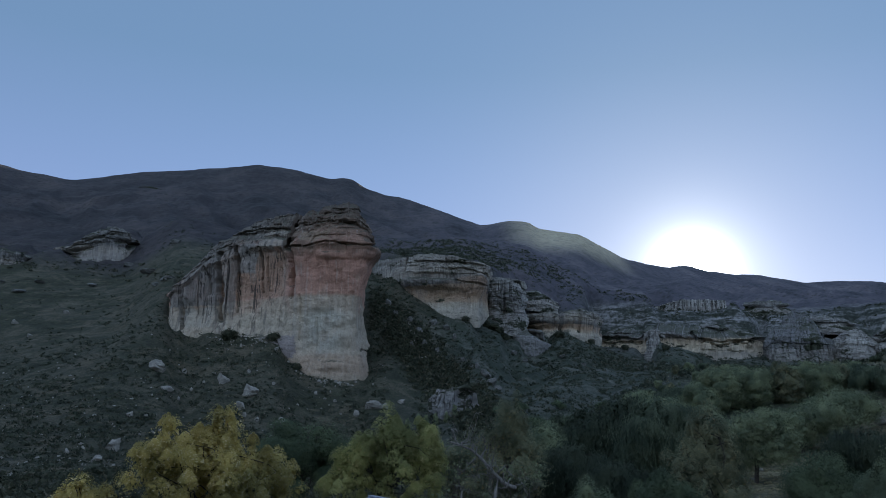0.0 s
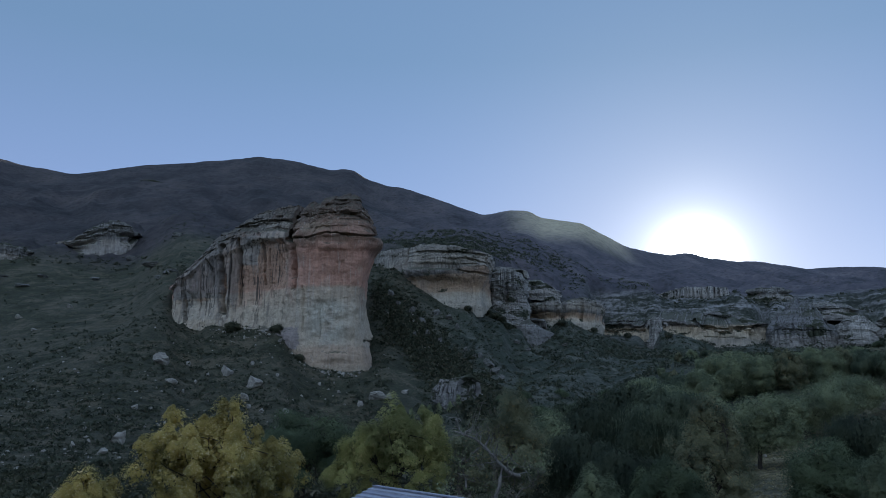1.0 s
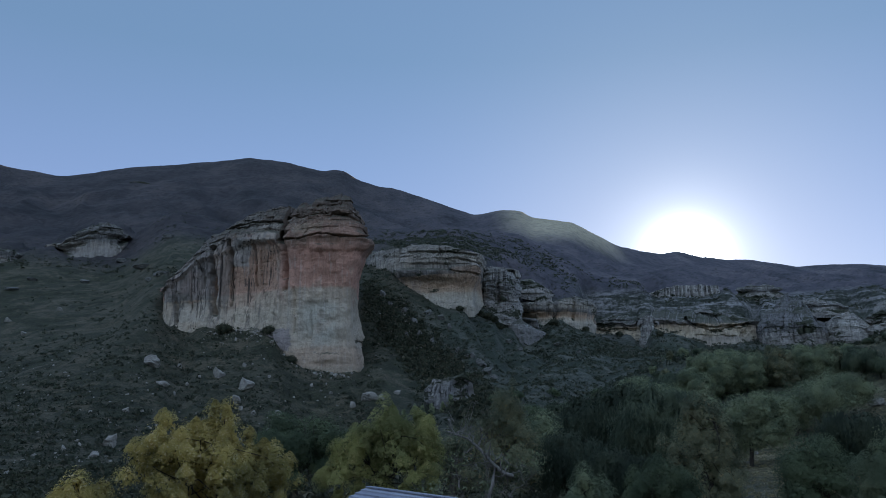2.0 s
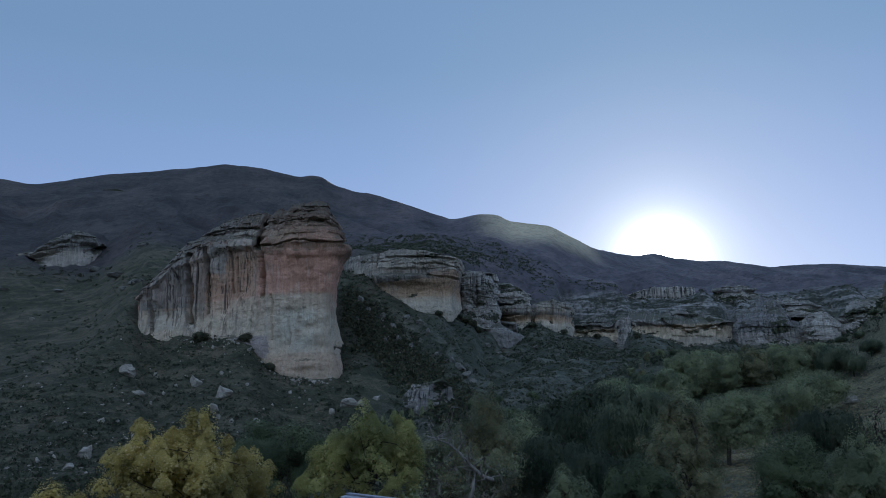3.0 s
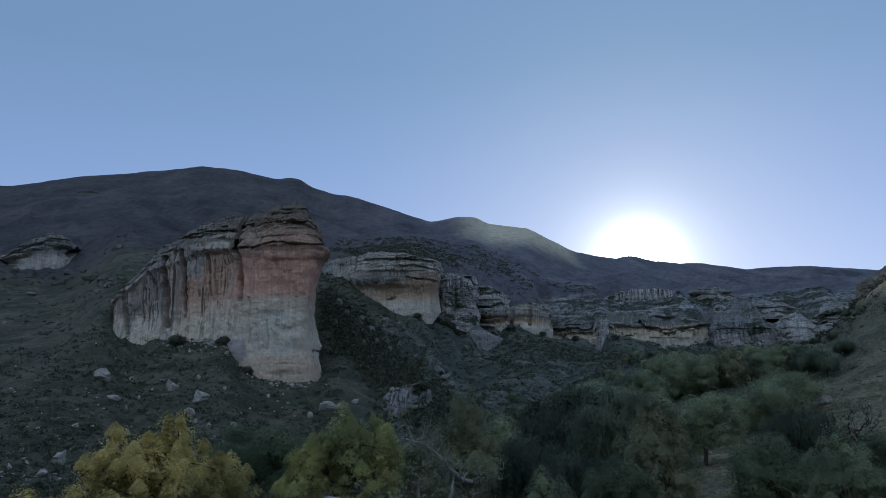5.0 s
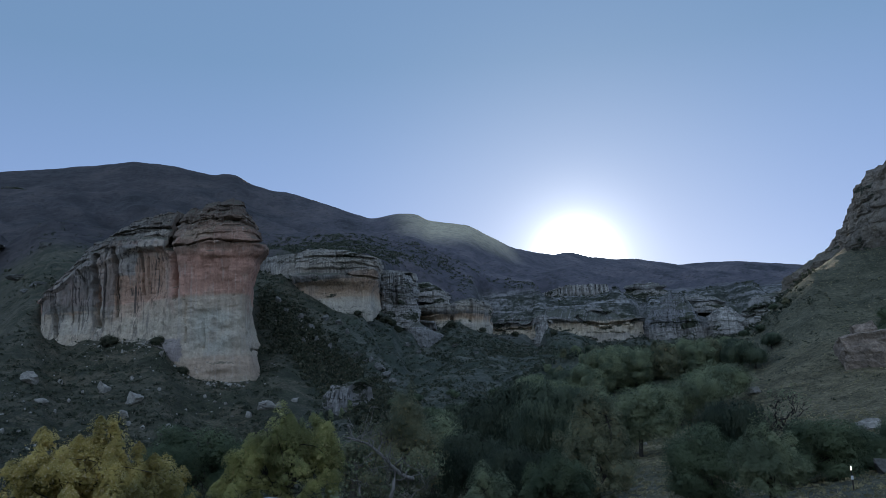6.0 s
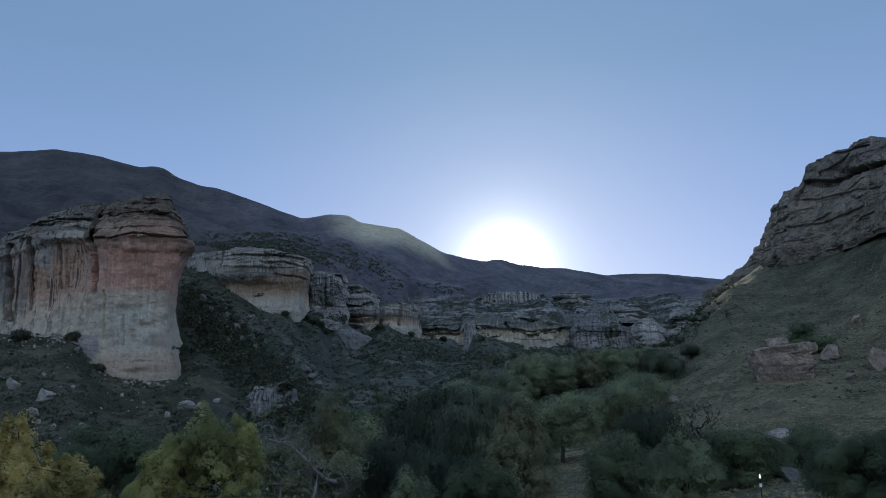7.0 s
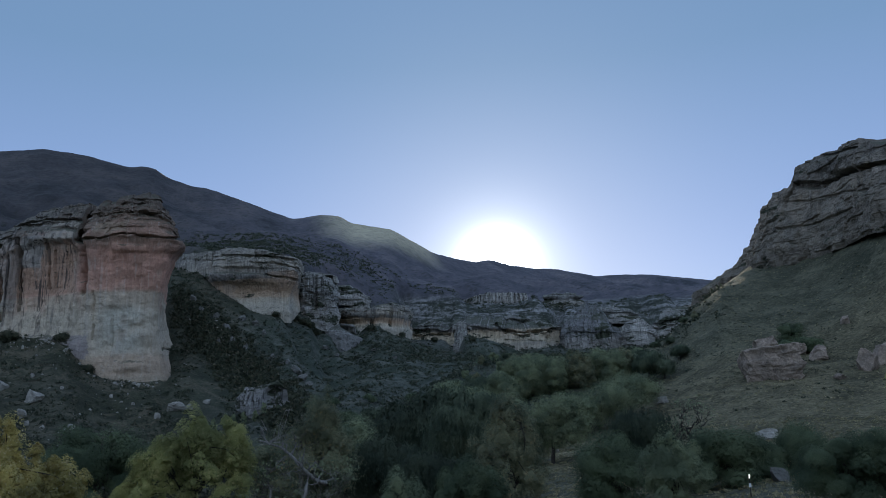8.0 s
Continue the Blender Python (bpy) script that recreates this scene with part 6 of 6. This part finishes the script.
for k, (az, el, wide, tall, turn) in enumerate([(36.9, 2.1, 3.6, 1.9, 8)]):
    r = meets(az, el - tall / 2)
    w, h = r * radians(wide), r * radians(tall)
    q = bearing(az, r + w * 0.3)
    ob = part("rock_slab", block(590 + k, w, w * 0.6, h * 1.7), BROWN)
    ob.matrix_basis = pose(q.x, q.y, ground_height(q.x, q.y) + h * 0.30, 0, -4, turn - az)
    tagged(ob, "large flat-topped brown sandstone slab on the meadow", "boulder", "fallen boulders")
for k, (az, el, wd) in enumerate([(38.3, 4.1, 1.1), (39.3, 3.4, 0.9), (37.9, 3.3, 0.8)]):
    r = meets(az, el - 0.6) + 3
    hh = r * radians(wd)
    set_down(tree("slab_shrub", 140 + k, hh, [(0, 0, hh * 0.5, hh * 0.7, hh * 0.5)], 0.4, 1500, DARK, "dark green shrub beside a rock slab", "shrub", clump=0.6, trunk=0.08), az, r)
HILL_ROCKS = [(36.7, 3.7, 2.3, 1.5, 4, 0), (38.7, 3.3, 0.9, 0.8, 20, 0), (39.8, 2.9, 1.6, 0.9, 10, 195), (42.6, 2.5, 1.7, 1.6, -10, 180), (43.6, 2.9, 1.6, 1.6, 12, 186), (40.9, 1.4, 0.7, 0.5, 5, 180), (41.6, 5.0, 0.8, 0.5, 10, 225)]
for k, (az, el, w, h, tilt, r) in enumerate(HILL_ROCKS):
    lay(560 + k, az, el, w * 1.15, h * 1.15, BROWN, "brown weathered sandstone block on the dry meadow", tilt=tilt)
for k, (az, el, w, h) in enumerate([(29.4, 0.1, 1.3, 0.6), (36.0, -2.2, 1.6, 0.9), (36.6, -4.8, 1.5, 1.2), (21.9, -3.3, 0.8, 0.25), (21.5, -3.9, 0.5, 0.2)]):
    lay(580 + k, az, el, w, h, GREYSTONE if el < -4 else STONE, "rounded grey boulder in dry grass")


for k, (az, el, wd) in enumerate([(-17.5, 6.0, 0.8), (-15.3, 5.15, 0.7), (-12.2, 5.1, 0.6), (-18.6, 5.6, 0.6), (-10.6, 3.1, 0.4), (0.6, 7.5, 0.4), (2.9, 7.0, 0.5), (3.3, 6.5, 0.4), (3.8, 6.3, 0.5), (4.3, 6.1, 0.4), (4.7, 5.6, 0.4), (8.7, 5.8, 0.35), (9.9, 5.9, 0.3), (11.0, 5.3, 0.35), (13.4, 4.9, 0.3), (16.2, 4.9, 0.4), (1.8, 6.9, 0.3)]):
    r = meets(az, el - wd / 2)
    hh = 0.9 * r * radians(wd)
    set_down(tree("cliff_foot_shrub", 160 + k, hh, [(0, 0, hh * 0.5, hh * 0.7, hh * 0.5)], 0.7, 1100, SCRUB, "dark rounded shrub at the foot of the cliff", "shrub", clump=0.9, trunk=0.1), az, r - 2)


rng = np.random.default_rng(171)
for k in range(16):
    az, r = rng.uniform(3.5, 12), rng.uniform(235, 330)
    hh = rng.uniform(1.8, 4.0)
    set_down(tree("valley_shrub", 180 + k, hh, [(0, 0, hh * 0.5, hh * 0.75, hh * 0.5), (0.5 * hh, 0, hh * 0.35, hh * 0.5, hh * 0.35)], 0.45, 500, DARK, "dark rounded shrub on the grassy slope", "shrub", clump=0.6, trunk=0.08), az, r)


# ---- scrub: beyond counting ----
def scrub(name, seed, n, az0, az1, r0, r1, big, label, dense=0.0, blades=9, material=None, leaf=0.9, belt=None):
    rng = np.random.default_rng(seed)
    az = rng.uniform(az0, az1, n * 3)
    r = rng.uniform(r0, r1, n * 3)
    x, y = r * np.sin(np.radians(az)), r * np.cos(np.radians(az))
    keep = 0.5 * fbm(x / 60, y / 60, 0, 2, seed) + 0.5 * vnoise(x / 7, y / 7, 0, seed) + 0.9 * rng.uniform(-1, 1, len(x)) > dense
    if belt is not None:
        el = np.degrees(np.arctan2(land(x, y) - EYE, r))
        keep &= belt(az, el) > rng.uniform(0, 1, len(x))
    x, y = x[keep][:n], y[keep][:n]
    z = land(x, y)
    e = 1.5
    steep = np.hypot(land(x + e, y) - z, land(x, y + e) - z) / e
    ok = steep < 1.7
    x, y, z = x[ok], y[ok], z[ok]
    s = big * rng.uniform(0.3, 1.0, len(x)) ** 2.2
    c = np.repeat(np.stack([x, y, z], 1), blades, 0)
    sz = np.repeat(s, blades)
    off = rng.normal(size=c.shape) * (0.5, 0.5, 0.32) * sz[:, None]
    off[:, 2] = np.abs(off[:, 2]) + 0.1 * sz
    v, f = leaves(rng, c + off, 1.0)
    v = ((v.reshape(-1, 3, 3) - (c + off)[:, None]) * sz[:, None, None] * leaf + (c + off)[:, None]).reshape(-1, 3)
    ob = part(name, mesh_of(name, v, f, smooth=False), material or SCRUB)
    return tagged(ob, label, "shrubs", kind="stuff")


scrub("talus_scrub", 1, 9000, -34, -4, 150, 450, 1.8, "low dark scrub scattered over the talus slope", 0.25, 9, BUSH, 0.6)
scrub("gully_scrub", 2, 9000, -5.4, 5, 230, 560, 2.6, "dense dark bushes filling the gully", -0.6, 14, None, 0.7, lambda az, el: np.exp(-((az - 2.6 + el) / 1.7) ** 2))
scrub("spur_scrub", 10, 1600, -34, -17.5, 430, 760, 2.4, "dark bushes along a rock band on the spur", -0.3, 12, None, 0.7, lambda az, el: np.exp(-((el - 9.0 - 0.12 * np.sin(az * 2)) / 0.3) ** 2))
scrub("valley_scrub", 3, 12000, -2, 34, 230, 870, 2.2, "dark bushes on the slope below the cliffs", 0.15, 10, BUSH, 0.6)
scrub("hill_bushes", 12, 2500, 24, 50, 150, 330, 0.6, "low dark bushes dotted over the hillside", 0.1, 9, BUSH, 0.6)
scrub("hill_scrub", 4, 16000, 16, 50, 110, 300, 0.28, "low straw tussocks on the hillside", -0.2, 6, TUSSOCK)
scrub("meadow_grass", 13, 11000, 17, 46, 48, 140, 0.32, "straw-coloured grass tufts between the trees", -0.4, 8, TUSSOCK, 0.8)
scrub("ledge_scrub", 8, 11000, -6, 34, 560, 1000, 3.2, "dark bushes on the cliff ledges", 0.3, 10, BUSH, 0.6)
scrub("slope_scrub", 5, 9000, -36, 12, 440, 1100, 1.9, "scattered dark bushes on the upper slopes", 0.35, 9, BUSH, 0.6)
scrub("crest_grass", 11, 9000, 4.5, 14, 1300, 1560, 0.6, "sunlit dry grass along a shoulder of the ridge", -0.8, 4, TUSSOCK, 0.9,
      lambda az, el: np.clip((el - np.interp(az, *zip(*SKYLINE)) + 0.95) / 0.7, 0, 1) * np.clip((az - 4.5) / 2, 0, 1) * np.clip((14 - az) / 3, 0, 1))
scrub("undergrowth", 9, 1500, 12, 28, 130, 270, 2.2, "dense green undergrowth of the hillside wood", -0.5, 36, DARK, 0.2, lambda az, el: np.where((az > 19.5) & (az < 24) & (el < 0.2) | (az > 26) & (el < 1.2), 0.03, 1))
scrub("stream_scrub", 6, 6000, -34, 18, 75, 200, 1.3, "dark scrub along the stream", 0.0, 16, None, 0.5)


def stones(name, seed, n, az0, az1, r0, r1, big, label, belt=None):
    """Loose angular stones, beyond counting."""
    rng = np.random.default_rng(seed)
    bm = bmesh.new()
    bmesh.ops.create_icosphere(bm, subdivisions=1, radius=1.0)
    base = np.array([v.co[:] for v in bm.verts])
    tris = np.array([[v.index for v in f.verts] for f in bm.faces])
    bm.free()
    az, r = rng.uniform(az0, az1, n * 3), rng.uniform(r0, r1, n * 3)
    x, y = r * np.sin(np.radians(az)), r * np.cos(np.radians(az))
    z = land(x, y)
    keep = 0.6 * vnoise(x / 25, y / 25, 0, seed) + rng.uniform(-1, 1, len(x)) > 0.3
    if belt is not None:
        keep = belt(az, np.degrees(np.arctan2(z - EYE, r))) > rng.uniform(0, 1, len(x))
    c = np.stack([x, y, z], 1)[keep][:n]
    s = big * rng.uniform(0.25, 1.0, len(c)) ** 2.5
    shape = base[None] * rng.uniform(0.6, 1.25, (len(c), len(base), 1)) * rng.uniform(0.5, 1.1, (len(c), 1, 3))
    v = c[:, None] + shape * s[:, None, None]
    f = (tris[None] + (np.arange(len(c)) * len(base))[:, None, None]).reshape(-1, 3)
    return tagged(part(name, mesh_of(name, v.reshape(-1, 3), f, smooth=False), STONE), label, "stones", kind="stuff")


stones("talus_stones", 31, 900, -33, -4, 180, 430, 0.9, "small pale stones strewn over the talus slope")
stones("foot_rubble", 32, 420, -19.5, -5.5, 370, 445, 1.3, "broken rubble along the foot of the cliff",
       lambda az, el: np.exp(-((el - np.interp(az, (-19, -17, -15, -13, -11.8, -10.6, -9, -6), (5.4, 5.0, 4.7, 4.8, 4.4, 2.8, 2.1, 2.0))) / 0.28) ** 2))
stones("rib_stones", 33, 350, -4.6, 5, 300, 560, 1.6, "grey stones among the bushes of the gully", lambda az, el: np.exp(-((az - 2.9 + el) / 1.1) ** 2))


# ---- the roof below the balcony ----
def roof_material():
    n = Nodes("weathered_metal_roof")
    a = n.noise(0.8, 5, 0.6)
    b = n.noise(14.0, 4, 0.7)
    c = n.ramp(n.math("ADD", n.math("MULTIPLY", a, 0.6), n.math("MULTIPLY", b, 0.4)), [(0.35, (0.30, 0.32, 0.40)), (0.6, (0.46, 0.48, 0.55))])
    info = n.t.nodes.new("ShaderNodeObjectInfo")
    c = n.mix(n.span(info.outputs["Random"], 0.0, 1.0, 0.0, 0.75), c, (0.20, 0.215, 0.28))
    return n.finish(c, 0.45, n.bump(b, 0.2, 0.01), 0.3)


def plaster_material():
    n = Nodes("lodge_plaster")
    a = n.noise(1.5, 5, 0.6)
    return n.finish(n.ramp(a, [(0.35, (0.36, 0.31, 0.24)), (0.65, (0.46, 0.40, 0.32))]), 0.9, n.bump(n.noise(30, 3, 0.6), 0.3, 0.01))


ROOF, PLASTER = roof_material(), plaster_material()
lodge = tagged(new("lodge_building"), "low lodge with a pale grey lapped metal roof", "building")
RIDGE_END, RIDGE_WAY, PITCH, HALF, LENGTH, ROWS = Vector((-1.09, 12.95, EYE - 1.34)), Vector((0.66, -0.751, 0)).normalized(), 20.0, 3.4, 12.0, 30
across = Vector((-RIDGE_WAY.y, RIDGE_WAY.x, 0))


def roof_sheet():
    """One lapped row of roofing, along the ridge, running down towards +across, with a turned-down lip."""
    bm = bmesh.new()
    run, down = HALF / ROWS, math.tan(radians(PITCH))
    edge = [(0, 0.0), (run * 0.5, 0.006), (run + 0.03, 0.028), (run + 0.034, -0.012), (run + 0.02, -0.014), (0.0, -0.03)]
    rings = []
    for along in (0, LENGTH):
        rings.append([bm.verts.new(RIDGE_WAY * along + across * o + Vector((0, 0, -down * o + up))) for o, up in edge])
    for i in range(6):
        bm.faces.new((rings[0][i], rings[1][i], rings[1][(i + 1) % 6], rings[0][(i + 1) % 6]))
    bm.faces.new(rings[0])
    bm.faces.new(rings[1][::-1])
    bmesh.ops.recalc_face_normals(bm, faces=bm.faces)
    me = bpy.data.meshes.new("roof_sheet")
    bm.to_mesh(me)
    bm.free()
    return me


ROWS_OF_SHEET = roof_sheet()
for sign in (1, -1):
    for k in range(ROWS):
        ob = part("roof_sheet", ROWS_OF_SHEET, ROOF, lodge)
        o = k * HALF / ROWS
        spin = Matrix.Identity(4) if sign == 1 else Matrix.Translation(RIDGE_WAY * LENGTH) @ Matrix.Rotation(math.pi, 4, "Z")
        ob.matrix_basis = Matrix.Translation(RIDGE_END + across * sign * o + Vector((0, 0, -math.tan(radians(PITCH)) * o))) @ spin


def box(a, b, c, d, z0, z1):
    """An upright prism over four places of the plan."""
    bm = bmesh.new()
    lo = [bm.verts.new((p.x, p.y, z0)) for p in (a, b, c, d)]
    hi = [bm.verts.new((p.x, p.y, z1)) for p in (a, b, c, d)]
    bm.faces.new(lo[::-1])
    bm.faces.new(hi)
    for i in range(4):
        bm.faces.new((lo[i], lo[(i + 1) % 4], hi[(i + 1) % 4], hi[i]))
    bmesh.ops.recalc_face_normals(bm, faces=bm.faces)
    return bm


cap = RIDGE_END + Vector((0, 0, 0.03))
part("ridge_cap", box(cap - across * 0.05, cap + RIDGE_WAY * LENGTH - across * 0.05, cap + RIDGE_WAY * LENGTH + across * 0.05, cap + across * 0.05, cap.z - 0.03, cap.z - 0.012), ROOF, lodge)
inn, wall = 0.35, HALF - 0.4
c0 = RIDGE_END + RIDGE_WAY * inn
c1 = RIDGE_END + RIDGE_WAY * (LENGTH - inn)
eave_z = RIDGE_END.z - HALF * math.tan(radians(PITCH)) + 0.05
part("wall", box(c0 + across * wall, c1 + across * wall, c1 - across * wall, c0 - across * wall, -1.5, eave_z), PLASTER, lodge)


# ---- small things ----
def white_paint():
    n = Nodes("white_paint")
    a = n.noise(20, 3, 0.6)
    return n.finish(n.ramp(a, [(0.3, (0.70, 0.70, 0.69)), (0.7, (0.82, 0.82, 0.81))]), 0.5)


WHITE = white_paint()
GLOBE = Nodes("lit_globe")
em = GLOBE.t.nodes.new("ShaderNodeEmission")
em.inputs[0].default_value, em.inputs[1].default_value = (1, 0.98, 0.94, 1), 1.6
GLOBE.t.links.new(em.outputs[0], GLOBE.out.inputs[0])
GLOBE = GLOBE.mat

r_lamp = 64.0
q = bearing(34.75, r_lamp)
gz0 = ground_height(q.x, q.y)
lamp = tagged(new("garden_lamp"), "small white garden lamp on a post, lit", "lamp")
lamp.matrix_basis = pose(q.x, q.y, gz0)
head_z = EYE + r_lamp * math.tan(radians(-5.05)) - gz0
v, f = tube([(0, 0, -0.2), (0, 0, head_z * 0.5), (0, 0, head_z - 0.2)], 0.05, 0.045, 10)
part("post", mesh_of("post", v, f), BARK, lamp)
v, f = tube([(0, 0, head_z - 0.12), (0, 0, head_z - 0.1), (0, 0, head_z + 0.14), (0, 0, head_z + 0.16)], 0.05, 0.04, 12)
part("lantern", mesh_of("lantern", v, f), GLOBE, lamp, "white glowing lantern")
v, f = tube([(0, 0, head_z - 0.75), (0, 0, head_z - 0.72), (0, 0, head_z - 0.5), (0, 0, head_z - 0.48)], 0.10, 0.08, 10)
part("collar", mesh_of("collar", v, f), WHITE, lamp, "white painted collar")
